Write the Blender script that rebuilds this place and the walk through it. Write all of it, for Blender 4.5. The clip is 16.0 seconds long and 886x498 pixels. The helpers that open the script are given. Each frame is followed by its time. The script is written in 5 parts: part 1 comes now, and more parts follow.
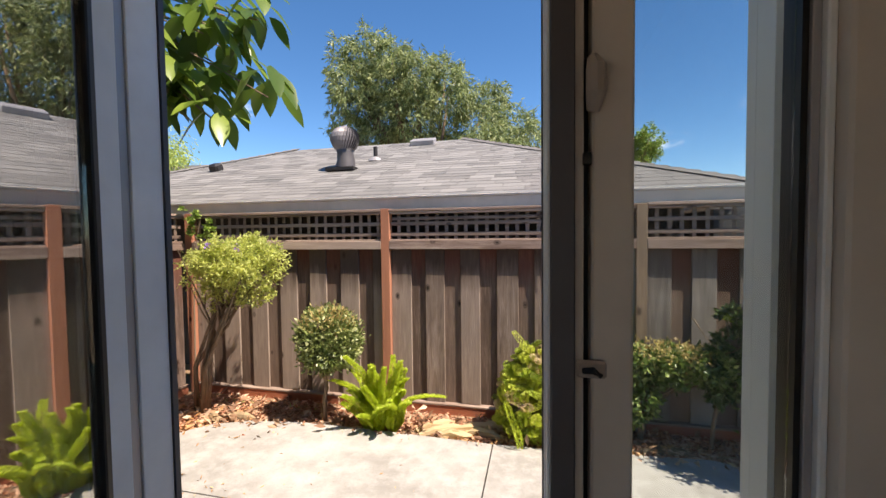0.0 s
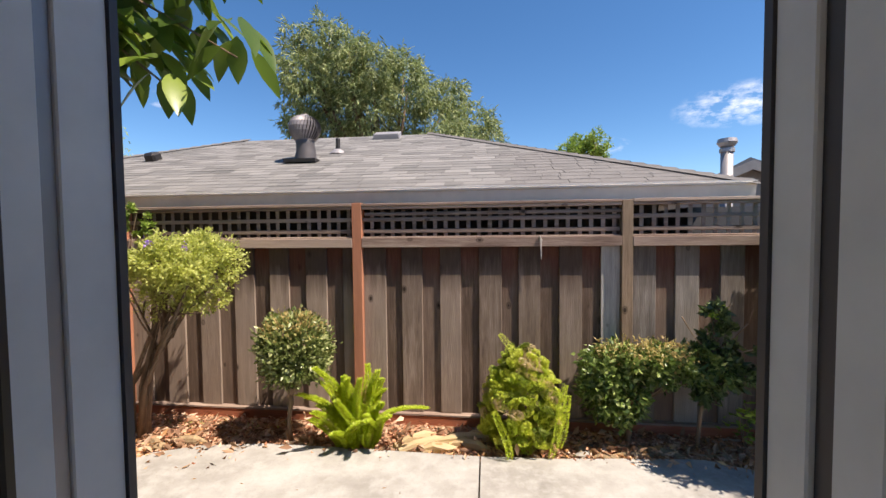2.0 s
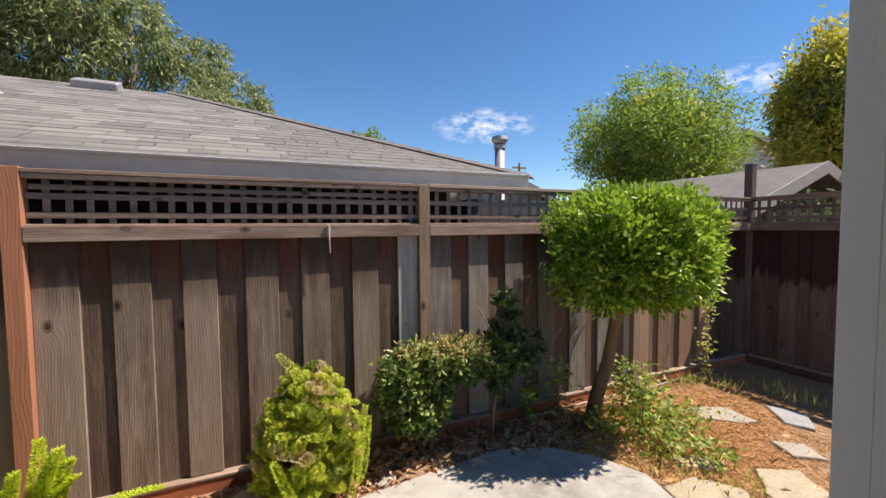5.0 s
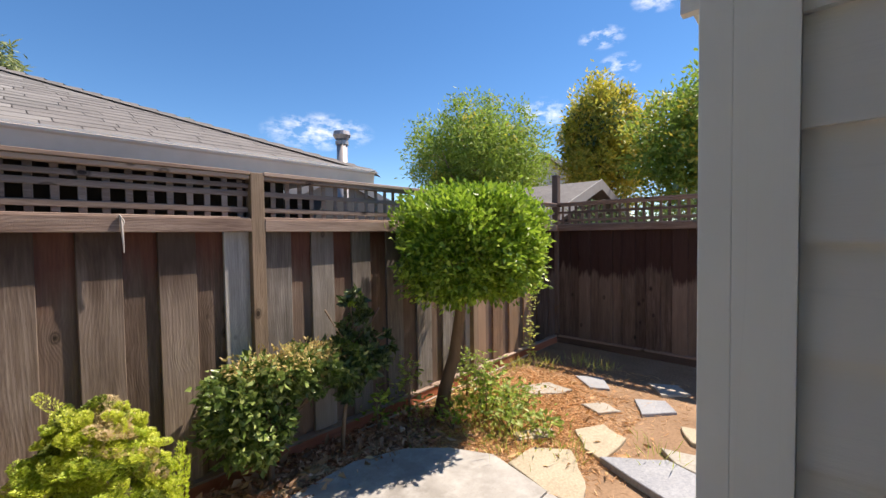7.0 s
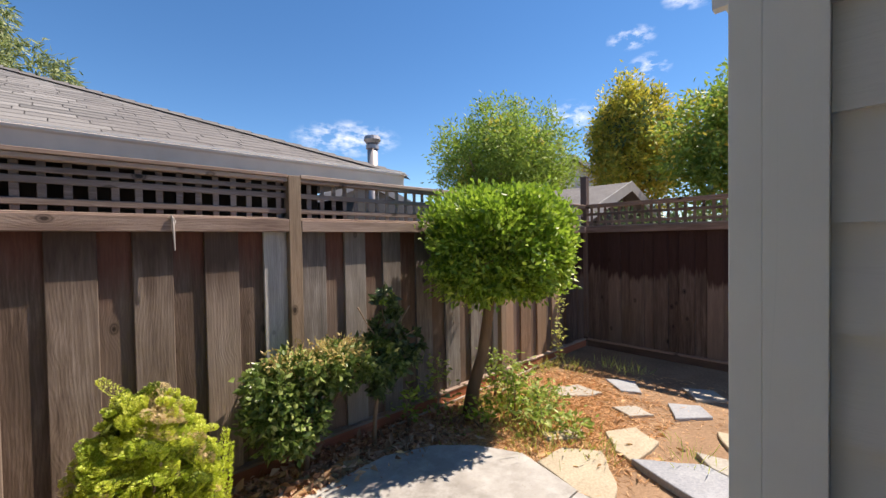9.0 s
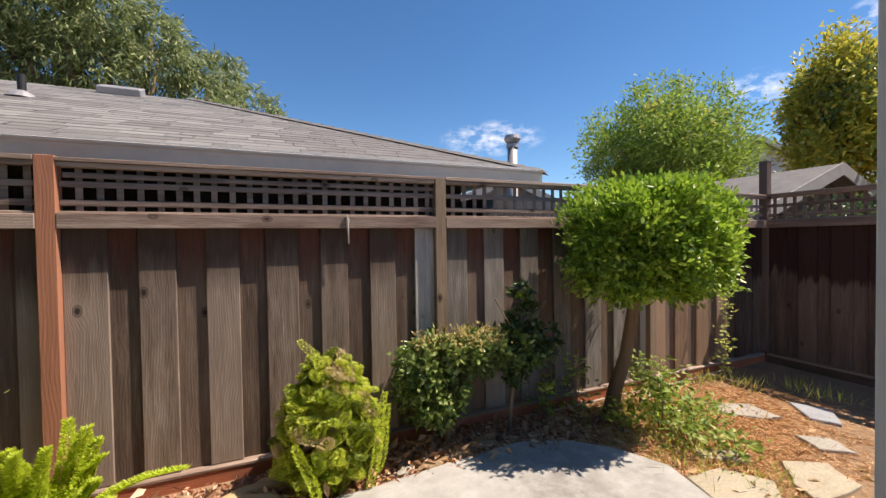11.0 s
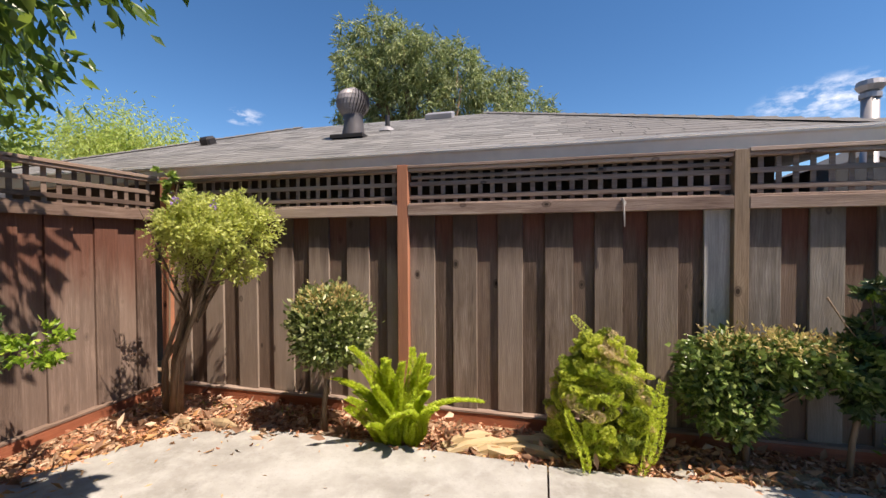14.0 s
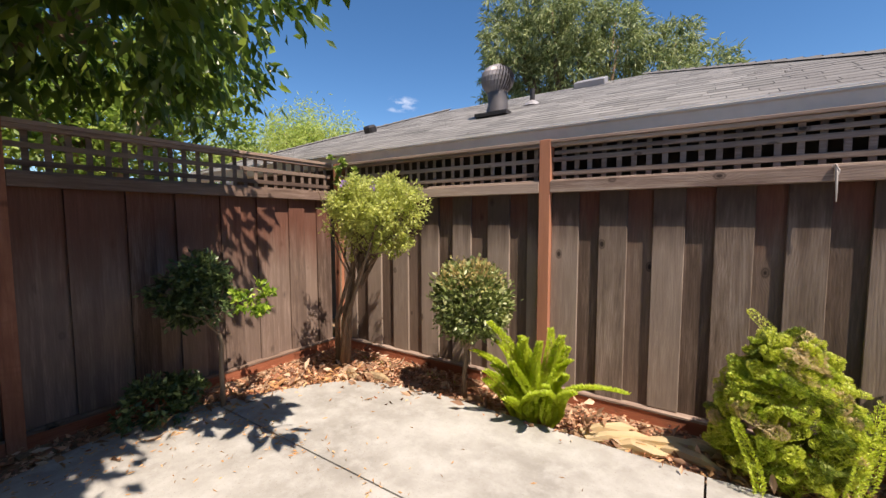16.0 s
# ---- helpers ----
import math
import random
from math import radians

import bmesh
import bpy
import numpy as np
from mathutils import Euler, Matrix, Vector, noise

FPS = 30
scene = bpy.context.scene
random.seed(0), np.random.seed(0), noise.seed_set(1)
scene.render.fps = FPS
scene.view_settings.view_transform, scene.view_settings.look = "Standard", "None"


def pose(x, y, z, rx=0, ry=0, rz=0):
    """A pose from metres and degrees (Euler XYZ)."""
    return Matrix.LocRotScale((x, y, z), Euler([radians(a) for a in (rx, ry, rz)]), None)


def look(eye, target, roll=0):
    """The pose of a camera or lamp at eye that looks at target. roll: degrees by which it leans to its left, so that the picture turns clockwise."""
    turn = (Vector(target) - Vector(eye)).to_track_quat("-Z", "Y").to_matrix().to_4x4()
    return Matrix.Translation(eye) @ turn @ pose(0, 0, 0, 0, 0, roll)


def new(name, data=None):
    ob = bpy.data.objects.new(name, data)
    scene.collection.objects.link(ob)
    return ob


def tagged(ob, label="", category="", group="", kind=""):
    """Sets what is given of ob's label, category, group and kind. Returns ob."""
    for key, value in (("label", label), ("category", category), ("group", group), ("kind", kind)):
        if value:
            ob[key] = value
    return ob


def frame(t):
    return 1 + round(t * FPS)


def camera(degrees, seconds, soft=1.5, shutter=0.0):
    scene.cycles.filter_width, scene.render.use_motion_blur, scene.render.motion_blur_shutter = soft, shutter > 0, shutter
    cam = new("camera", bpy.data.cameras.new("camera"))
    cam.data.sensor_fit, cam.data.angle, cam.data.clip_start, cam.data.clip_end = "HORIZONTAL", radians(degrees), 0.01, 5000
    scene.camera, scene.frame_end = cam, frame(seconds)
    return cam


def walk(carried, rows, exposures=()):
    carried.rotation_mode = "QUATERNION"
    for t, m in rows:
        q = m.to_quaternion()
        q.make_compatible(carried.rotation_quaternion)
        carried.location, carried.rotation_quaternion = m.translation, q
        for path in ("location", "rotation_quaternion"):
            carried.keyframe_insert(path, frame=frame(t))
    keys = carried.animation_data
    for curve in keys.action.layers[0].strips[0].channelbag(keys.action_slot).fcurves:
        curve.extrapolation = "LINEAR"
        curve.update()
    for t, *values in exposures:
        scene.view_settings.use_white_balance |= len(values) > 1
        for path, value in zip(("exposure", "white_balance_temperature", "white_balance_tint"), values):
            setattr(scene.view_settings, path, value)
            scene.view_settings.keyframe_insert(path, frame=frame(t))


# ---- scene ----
cam = camera(95.7, 16.0)
ROWS = [
    (0, 0.573, -0.120, 1.768, 87.75, 0.68, 13.13),
    (0.5, 0.509, -0.138, 1.771, 87.69, 0.63, 12.23),
    (1, 0.427, -0.085, 1.761, 87.61, 0.71, 11.86),
    (1.5, 0.334, 0.011, 1.747, 87.65, 0.59, 10.28),
    (2, 0.275, 0.107, 1.742, 87.67, 0.59, 6.29),
    (2.5, 0.258, 0.233, 1.734, 87.57, 0.75, 2.42),
    (3, 0.258, 0.400, 1.732, 87.51, 0.69, -1.62),
    (3.5, 0.258, 0.521, 1.727, 87.50, 0.64, -5.14),
    (4, 0.243, 0.616, 1.716, 87.37, 0.70, -11.00),
    (4.5, 0.280, 0.717, 1.691, 87.18, 0.81, -18.36),
    (5, 0.293, 0.775, 1.668, 87.07, 0.50, -24.57),
    (7.5, 0.321, 0.955, 1.556, 88.17, 0.92, -48.90),
    (8, 0.307, 0.957, 1.551, 88.27, 0.96, -48.52),
    (10.5, 0.219, 0.802, 1.511, 88.99, 0.77, -29.09),
    (11, 0.219, 0.771, 1.512, 88.80, 0.83, -23.41),
    (11.5, 0.197, 0.747, 1.494, 88.94, 0.73, -17.70),
    (12, 0.195, 0.704, 1.483, 88.94, 0.73, -11.20),
    (12.5, 0.191, 0.668, 1.470, 89.00, 0.62, -4.63),
    (13, 0.181, 0.646, 1.440, 89.17, 0.50, 1.96),
    (13.5, 0.179, 0.633, 1.419, 89.15, 0.41, 8.30),
    (14, 0.173, 0.617, 1.409, 88.78, 0.29, 13.82),
    (14.5, 0.189, 0.626, 1.401, 88.19, 0.29, 19.31),
    (15, 0.185, 0.626, 1.409, 87.38, 0.07, 24.69),
    (15.5, 0.190, 0.625, 1.409, 86.53, 0.07, 30.17),
    (16, 0.200, 0.630, 1.407, 85.73, 0.09, 34.17),
]
walk(cam, [(t, pose(*row)) for t, *row in ROWS],
     exposures=[(0, 0.96, 7500, 15), (1.5, 0.88, 7500, 15), (3, 0.60, 7500, 15), (5, 0.62, 7600, 15), (7.5, 0.82, 7500, 15), (8.2, 0.82, 7500, 15), (10.5, 0.62, 7600, 15), (16, 0.64, 7500, 15)])



def sky_way(azimuth, height):
    a, h = radians(azimuth), radians(height)
    return (math.sin(a) * math.cos(h), math.cos(a) * math.cos(h), math.sin(h))


CLOUDS = [(sky_way(30.5, 14), 0.13, 0.045, 3.1), (sky_way(61, 16), 0.07, 0.04, 1.3), (sky_way(69, 24), 0.05, 0.025, 7.7), (sky_way(71, 20.5), 0.045, 0.03, 5.2), (sky_way(-40, 15.5), 0.05, 0.02, 9.4), (sky_way(15, 11), 0.07, 0.02, 6.4), (sky_way(76, 27), 0.06, 0.03, 2.4)]
OVER = [(-2.3, 1.2, 3.2, .8, .6), (-3.2, 1.6, 3.3, .8, .7), (-4.2, 2.0, 3.1, .8, .7), (-4.6, 2.9, 3.2, .8, .7), (-3.6, 0.6, 3.2, .9, .75), (-4.6, 1.1, 3.0, .9, .8), (-1.6, 1.3, 3.0, .45, .4), (-2.9, 0.4, 3.7, .9, .6), (-3.8, 2.7, 3.6, .8, .6), (-4.9, 0.2, 2.9, .9, .7), (-2.5, 1.75, 3.3, .6, .5), (-1.4, 0.7, 3.4, .6, .4)]
# ---- light ----
SUN_EL, SUN_AZ = math.atan2(1, 0.61), math.atan2(0.575, -0.205)
world = bpy.data.worlds.new("world")
scene.world = world
world.use_nodes = True
wn, wl = world.node_tree.nodes, world.node_tree.links
wn.clear()
w_out = wn.new("ShaderNodeOutputWorld")
w_bg = wn.new("ShaderNodeBackground")
w_bg.inputs["Strength"].default_value = 0.115
sky = wn.new("ShaderNodeTexSky")
sky.sky_type, sky.sun_disc = "NISHITA", False
sky.sun_elevation, sky.sun_rotation = SUN_EL, SUN_AZ
sky.altitude, sky.air_density, sky.dust_density, sky.ozone_density = 1500, 1.0, 0.0, 5.0
w_tc = wn.new("ShaderNodeTexCoord")


def cloud_mask(direction, width, height, seed):
    """A wisp of cloud round one direction of the sky."""
    d = Vector(direction).normalized()
    side = d.cross(Vector((0, 0, 1))).normalized()
    up = side.cross(d)
    parts = []
    for axis, size in ((side, width), (up, height)):
        dot = wn.new("ShaderNodeVectorMath")
        dot.operation = "DOT_PRODUCT"
        dot.inputs[1].default_value = axis / size
        wl.new(w_tc.outputs["Generated"], dot.inputs[0])
        off = wn.new("ShaderNodeMath")
        off.operation, off.inputs[1].default_value = "MULTIPLY", 1.0
        wl.new(dot.outputs["Value"], off.inputs[0])
        sq = wn.new("ShaderNodeMath")
        sq.operation, sq.inputs[1].default_value = "POWER", 2.0
        ab = wn.new("ShaderNodeMath")
        ab.operation = "ABSOLUTE"
        wl.new(off.outputs[0], ab.inputs[0])
        wl.new(ab.outputs[0], sq.inputs[0])
        parts.append(sq)
    add = wn.new("ShaderNodeMath")
    wl.new(parts[0].outputs[0], add.inputs[0])
    wl.new(parts[1].outputs[0], add.inputs[1])
    front = wn.new("ShaderNodeVectorMath")
    front.operation = "DOT_PRODUCT"
    front.inputs[1].default_value = d
    wl.new(w_tc.outputs["Generated"], front.inputs[0])
    gate = wn.new("ShaderNodeMath")
    gate.operation, gate.inputs[1].default_value = "GREATER_THAN", 0.8
    wl.new(front.outputs["Value"], gate.inputs[0])
    inv = wn.new("ShaderNodeMath")
    inv.operation, inv.use_clamp, inv.inputs[0].default_value = "SUBTRACT", True, 1.0
    wl.new(add.outputs[0], inv.inputs[1])
    noi = wn.new("ShaderNodeTexNoise")
    noi.inputs["Scale"].default_value, noi.inputs["Detail"].default_value = 22, 8
    noi.inputs["Roughness"].default_value = 0.62
    mp = wn.new("ShaderNodeMapping")
    mp.inputs["Location"].default_value = (seed, seed * 0.37, 0)
    mp.inputs["Scale"].default_value = (1, 1, 2.2)
    wl.new(w_tc.outputs["Generated"], mp.inputs[0])
    wl.new(mp.outputs[0], noi.inputs["Vector"])
    thr = wn.new("ShaderNodeMapRange")
    thr.inputs[1].default_value, thr.inputs[2].default_value = 0.46, 0.85
    wl.new(noi.outputs["Fac"], thr.inputs[0])
    m1 = wn.new("ShaderNodeMath")
    m1.operation = "MULTIPLY"
    wl.new(inv.outputs[0], m1.inputs[0])
    wl.new(thr.outputs[0], m1.inputs[1])
    m2 = wn.new("ShaderNodeMath")
    m2.operation = "MULTIPLY"
    wl.new(m1.outputs[0], m2.inputs[0])
    wl.new(gate.outputs[0], m2.inputs[1])
    return m2


total = None
for direction, width, height, seed in CLOUDS:
    m = cloud_mask(direction, width, height, seed)
    if total:
        mx = wn.new("ShaderNodeMath")
        mx.operation = "MAXIMUM"
        wl.new(total.outputs[0], mx.inputs[0])
        wl.new(m.outputs[0], mx.inputs[1])
        m = mx
    total = m
w_mix = wn.new("ShaderNodeMixRGB")
w_mix.inputs["Color2"].default_value = (9.5, 9.8, 10.5, 1)
w_sat = wn.new("ShaderNodeHueSaturation")
w_sat.inputs["Saturation"].default_value = 1.2
wl.new(sky.outputs[0], w_sat.inputs["Color"])
wl.new(total.outputs[0], w_mix.inputs["Fac"])
wl.new(w_sat.outputs[0], w_mix.inputs["Color1"])
wl.new(w_mix.outputs[0], w_bg.inputs["Color"])
wl.new(w_bg.outputs[0], w_out.inputs["Surface"])

sun = new("sun", bpy.data.lights.new("sun", "SUN"))
sun.data.energy, sun.data.angle, sun.data.color = 4.8, radians(0.53), (1, 0.95, 0.88)
sun_way = Vector((math.sin(SUN_AZ) * math.cos(SUN_EL), math.cos(SUN_AZ) * math.cos(SUN_EL), math.sin(SUN_EL)))
sun.matrix_world = look(sun_way * 30, (0, 0, 0))


# ---- materials ----
def mat(name, rough=0.7, metal=0.0, spec=0.4):
    m = bpy.data.materials.new(name)
    m.use_nodes = True
    n = m.node_tree.nodes
    b = n["Principled BSDF"]
    b.inputs["Roughness"].default_value, b.inputs["Metallic"].default_value = rough, metal
    b.inputs["Specular IOR Level"].default_value = spec
    return m, n, m.node_tree.links, b


def ramp(n, l, src, stops):
    r = n.new("ShaderNodeValToRGB")
    while len(r.color_ramp.elements) < len(stops):
        r.color_ramp.elements.new(0.5)
    for e, (p, c) in zip(r.color_ramp.elements, stops):
        e.position, e.color = p, (*c, 1) if len(c) == 3 else c
    l.new(src, r.inputs[0])
    return r.outputs[0]


def noise_at(n, l, scale, stretch=(1, 1, 1), detail=5, rough=0.6, coord="Object", offset=None):
    tc = n.new("ShaderNodeTexCoord")
    mp = n.new("ShaderNodeMapping")
    mp.inputs["Scale"].default_value = stretch
    l.new(tc.outputs[coord], mp.inputs[0])
    if offset is not None:
        l.new(offset, mp.inputs["Location"])
    t = n.new("ShaderNodeTexNoise")
    t.inputs["Scale"].default_value, t.inputs["Detail"].default_value, t.inputs["Roughness"].default_value = scale, detail, rough
    l.new(mp.outputs[0], t.inputs[0])
    return t.outputs["Fac"]


def mixc(n, l, fac, a, b, mode="MIX"):
    m = n.new("ShaderNodeMixRGB")
    m.blend_type = mode
    for sock, val in (("Fac", fac), ("Color1", a), ("Color2", b)):
        if isinstance(val, (int, float)):
            m.inputs[sock].default_value = val
        elif isinstance(val, tuple):
            m.inputs[sock].default_value = (*val, 1)
        else:
            l.new(val, m.inputs[sock])
    return m.outputs[0]


def bump(n, l, b, height, strength=0.4, dist=0.004):
    bp = n.new("ShaderNodeBump")
    bp.inputs["Strength"].default_value, bp.inputs["Distance"].default_value = strength, dist
    l.new(height, bp.inputs["Height"])
    l.new(bp.outputs[0], b.inputs["Normal"])


def obj_random(n, l, mul=30.0):
    oi = n.new("ShaderNodeObjectInfo")
    cx = n.new("ShaderNodeCombineXYZ")
    m = n.new("ShaderNodeMath")
    m.operation, m.inputs[1].default_value = "MULTIPLY", mul
    l.new(oi.outputs["Random"], m.inputs[0])
    for i in range(3):
        l.new(m.outputs[0], cx.inputs[i])
    return oi.outputs["Random"], cx.outputs[0]


def wood(name, dark, mid, light, axis="z", red_top=0.0, rough=0.85, top_col=(0.05, 0.028, 0.02), red_z=(1.33, 1.6), knots=0.9):
    """Weathered timber: wavy rings that part round the knots, grain along one axis, a stained ragged top if asked."""
    m, n, l, b = mat(name, rough, 0, 0.25)
    rnd, off = obj_random(n, l)
    st = {"z": (9, 9, 0.7), "x": (0.7, 9, 9), "y": (9, 0.7, 9), "side": (9, 9, 0.7)}[axis]
    grain = noise_at(n, l, 7, st, 8, 0.7, offset=off)
    fine = noise_at(n, l, 30, st, 4, 0.6, offset=off)
    blot = noise_at(n, l, 2.2, tuple(0.5 + 0.05 * s for s in st), 4, 0.6, offset=off)
    wide = noise_at(n, l, 2.6, st, 3, 0.5, offset=off)
    warp = noise_at(n, l, 2.0, tuple(0.45 * max(1, s / 5) for s in st), 2, 0.5, offset=off)
    kn = n.new("ShaderNodeTexVoronoi")
    kn.inputs["Scale"].default_value = 1.0
    tc = n.new("ShaderNodeTexCoord")
    mp = n.new("ShaderNodeMapping")
    mp.inputs["Scale"].default_value = {"z": (5.0, 0.01, 3.2), "x": (3.2, 0.01, 5.0), "y": (0.01, 3.2, 5.0), "side": (0.01, 5.0, 3.2)}[axis]
    l.new(tc.outputs["Object"], mp.inputs[0])
    l.new(off, mp.inputs["Location"])
    l.new(mp.outputs[0], kn.inputs["Vector"])
    sx = n.new("ShaderNodeSeparateXYZ")
    l.new(tc.outputs["Object"], sx.inputs[0])

    def calc(op, u, v, w=0.0):
        q = n.new("ShaderNodeMath")
        q.operation = op
        for i, val in enumerate((u, v, w)):
            if isinstance(val, (int, float)):
                q.inputs[i].default_value = val
            else:
                l.new(val, q.inputs[i])
        return q.outputs[0]

    across = sx.outputs[{"z": "X", "side": "Y", "x": "Z", "y": "Z"}[axis]]
    near_knot = ramp(n, l, kn.outputs["Distance"], [(0.0, (1, 1, 1)), (0.16, (0.45, 0.45, 0.45)), (0.42, (0, 0, 0))])
    phase = calc("MULTIPLY_ADD", across, 400.0, calc("MULTIPLY_ADD", warp, 75.0, calc("MULTIPLY", near_knot, 26.0)))
    rings = calc("MULTIPLY_ADD", calc("SINE", phase, 0.0), 0.5, 0.5)
    c = ramp(n, l, mixc(n, l, 0.45, grain, wide), [(0.36, dark), (0.5, mid), (0.64, light)])
    c = mixc(n, l, ramp(n, l, mixc(n, l, 0.4, rings, wide), [(0.5, (0, 0, 0)), (0.8, (0.22, 0.22, 0.22))]), c, tuple(0.75 * v for v in dark))
    c = mixc(n, l, ramp(n, l, fine, [(0.3, (0.6, 0.6, 0.6)), (0.42, (0, 0, 0))]), c, dark)
    c = mixc(n, l, ramp(n, l, blot, [(0.35, (0, 0, 0)), (0.7, (0.75, 0.75, 0.75))]), c, tuple(0.55 * v for v in mid))
    c = mixc(n, l, ramp(n, l, rnd, [(0, (0.0, 0.0, 0.0)), (1, (0.5, 0.5, 0.5))]), c, tuple(min(1, 1.3 * v) for v in light))
    c = mixc(n, l, ramp(n, l, kn.outputs["Distance"], [(0.055, (knots,) * 3), (0.08, (0.35 * knots,) * 3), (0.1, (0.7 * knots,) * 3), (0.135, (0, 0, 0))]), c, tuple(0.2 * v for v in dark))
    if red_top:
        geo = n.new("ShaderNodeNewGeometry")
        sz = n.new("ShaderNodeSeparateXYZ")
        l.new(geo.outputs["Position"], sz.inputs[0])
        streak = noise_at(n, l, 3.0, tuple(0.6 * s for s in st), 4, 0.65, offset=off)
        height = calc("MULTIPLY_ADD", streak, 0.45, calc("MULTIPLY_ADD", rnd, 0.16, calc("MULTIPLY_ADD", blot, 0.2, sz.outputs["Z"])))
        f = n.new("ShaderNodeMapRange")
        f.inputs[1].default_value, f.inputs[2].default_value, f.inputs[4].default_value = red_z[0] + 0.27, red_z[1] + 0.27, red_top
        l.new(height, f.inputs[0])
        c = mixc(n, l, f.outputs[0], c, mixc(n, l, ramp(n, l, grain, [(0.35, (0, 0, 0)), (0.65, (0.6, 0.6, 0.6))]), top_col, tuple(1.6 * v for v in top_col)))
    l.new(c, b.inputs["Base Color"])
    bump(n, l, b, mixc(n, l, 0.12, mixc(n, l, 0.4, grain, fine), rings), 0.8, 0.004)
    return m


def leafy(name, a, b2, c3, rough=0.45, trans=0.35, spec=0.5):
    """Leaves: three greens by leaf, some light coming through."""
    m, n, l, b = mat(name, rough, 0, spec)
    g = n.new("ShaderNodeNewGeometry")
    c = ramp(n, l, g.outputs["Random Per Island"], [(0.0, a), (0.55, b2), (1.0, c3)])
    l.new(c, b.inputs["Base Color"])
    tr = n.new("ShaderNodeBsdfTranslucent")
    l.new(mixc(n, l, 0.6, c, tuple(min(1, v * 2.0) for v in b2)), tr.inputs[0])
    mx = n.new("ShaderNodeMixShader")
    mx.inputs[0].default_value = trans
    l.new(b.outputs[0], mx.inputs[1])
    l.new(tr.outputs[0], mx.inputs[2])
    l.new(mx.outputs[0], n["Material Output"].inputs[0])
    return m


def mottled(name, a, b2, scale, rough=0.85, fine=60.0, bumps=0.3, metal=0.0, vary=False):
    m, n, l, b = mat(name, rough, metal, 0.3)
    off = obj_random(n, l)[1] if vary else None
    big = noise_at(n, l, scale, offset=off)
    small = noise_at(n, l, fine, offset=off)
    c = mixc(n, l, ramp(n, l, big, [(0.3, (0, 0, 0)), (0.7, (1, 1, 1))]), a, b2)
    c = mixc(n, l, 0.35, c, ramp(n, l, small, [(0.3, tuple(0.5 * v for v in a)), (0.7, tuple(min(1, 1.3 * v) for v in b2))]))
    l.new(c, b.inputs["Base Color"])
    bump(n, l, b, small, bumps, 0.003)
    return m


def plain(name, col, rough=0.5, metal=0.0, spec=0.4, wear=0.08):
    m, n, l, b = mat(name, rough, metal, spec)
    c = mixc(n, l, ramp(n, l, noise_at(n, l, 5, detail=6), [(0.35, (0, 0, 0)), (0.75, (1, 1, 1))]), col, tuple(v * (1 - 2 * wear) for v in col))
    l.new(c, b.inputs["Base Color"])
    return m


def painted(name, col, axis, rough=0.6):
    """Old paint over wood: even colour, faint grain relief, hairline cracks."""
    m, n, l, b = mat(name, rough, 0, 0.35)
    st = {"z": (9, 9, 0.5), "y": (9, 0.5, 9)}[axis]
    big = noise_at(n, l, 3, detail=5)
    grain = noise_at(n, l, 8, st, 7, 0.65)
    crack = noise_at(n, l, 1.6, tuple(0.16 if v < 1 else 9 for v in st), 2, 0.4)
    c = mixc(n, l, ramp(n, l, big, [(0.35, (0, 0, 0)), (0.7, (1, 1, 1))]), tuple(v * .94 for v in col), col)
    c = mixc(n, l, ramp(n, l, crack, [(0.4895, (0, 0, 0)), (0.491, (.35, .35, .35)), (0.4925, (0, 0, 0))]), c, tuple(v * .5 for v in col))
    l.new(c, b.inputs["Base Color"])
    bump(n, l, b, grain, 0.45, 0.003)
    return m


BOARD = wood("weathered_fence_board", (0.085, 0.058, 0.042), (0.225, 0.165, 0.13), (0.38, 0.305, 0.255), red_top=0.85)
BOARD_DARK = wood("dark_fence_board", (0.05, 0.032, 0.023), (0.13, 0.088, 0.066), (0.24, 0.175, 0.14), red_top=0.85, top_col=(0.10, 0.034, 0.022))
BOARD_GREY = wood("silver_grey_board", (0.13, 0.12, 0.115), (0.31, 0.29, 0.28), (0.5, 0.48, 0.46))
BOARD_ASH = wood("ash_grey_board", (0.11, 0.095, 0.085), (0.23, 0.2, 0.18), (0.38, 0.35, 0.32), red_top=0.4)
BOARD_TAN = wood("tan_board", (0.14, 0.09, 0.06), (0.28, 0.18, 0.12), (0.4, 0.28, 0.2), red_top=0.8)
# East corner's shade is put into the base tones; the ragged top is stain.
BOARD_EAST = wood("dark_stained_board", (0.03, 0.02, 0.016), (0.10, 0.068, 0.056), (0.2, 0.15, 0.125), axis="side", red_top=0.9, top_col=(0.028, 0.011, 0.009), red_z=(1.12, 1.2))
BOARD_RED = wood("red_brown_fence_board", (0.055, 0.035, 0.027), (0.15, 0.1, 0.08), (0.32, 0.235, 0.195), axis="side", red_top=0.8, top_col=(0.12, 0.042, 0.026), red_z=(1.0, 1.5), knots=0.4)
RAIL = wood("weathered_rail", (0.15, 0.095, 0.075), (0.3, 0.21, 0.17), (0.47, 0.37, 0.31), axis="x")
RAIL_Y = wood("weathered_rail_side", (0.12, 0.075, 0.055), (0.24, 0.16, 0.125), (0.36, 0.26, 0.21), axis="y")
POST_RED = wood("redwood_post", (0.18, 0.065, 0.04), (0.34, 0.13, 0.075), (0.46, 0.21, 0.13))
POST_TAN = wood("tan_grey_post", (0.1, 0.065, 0.045), (0.23, 0.16, 0.11), (0.34, 0.26, 0.19))
KICK = wood("redwood_kickboard", (0.17, 0.05, 0.028), (0.36, 0.115, 0.06), (0.46, 0.18, 0.11), axis="x")
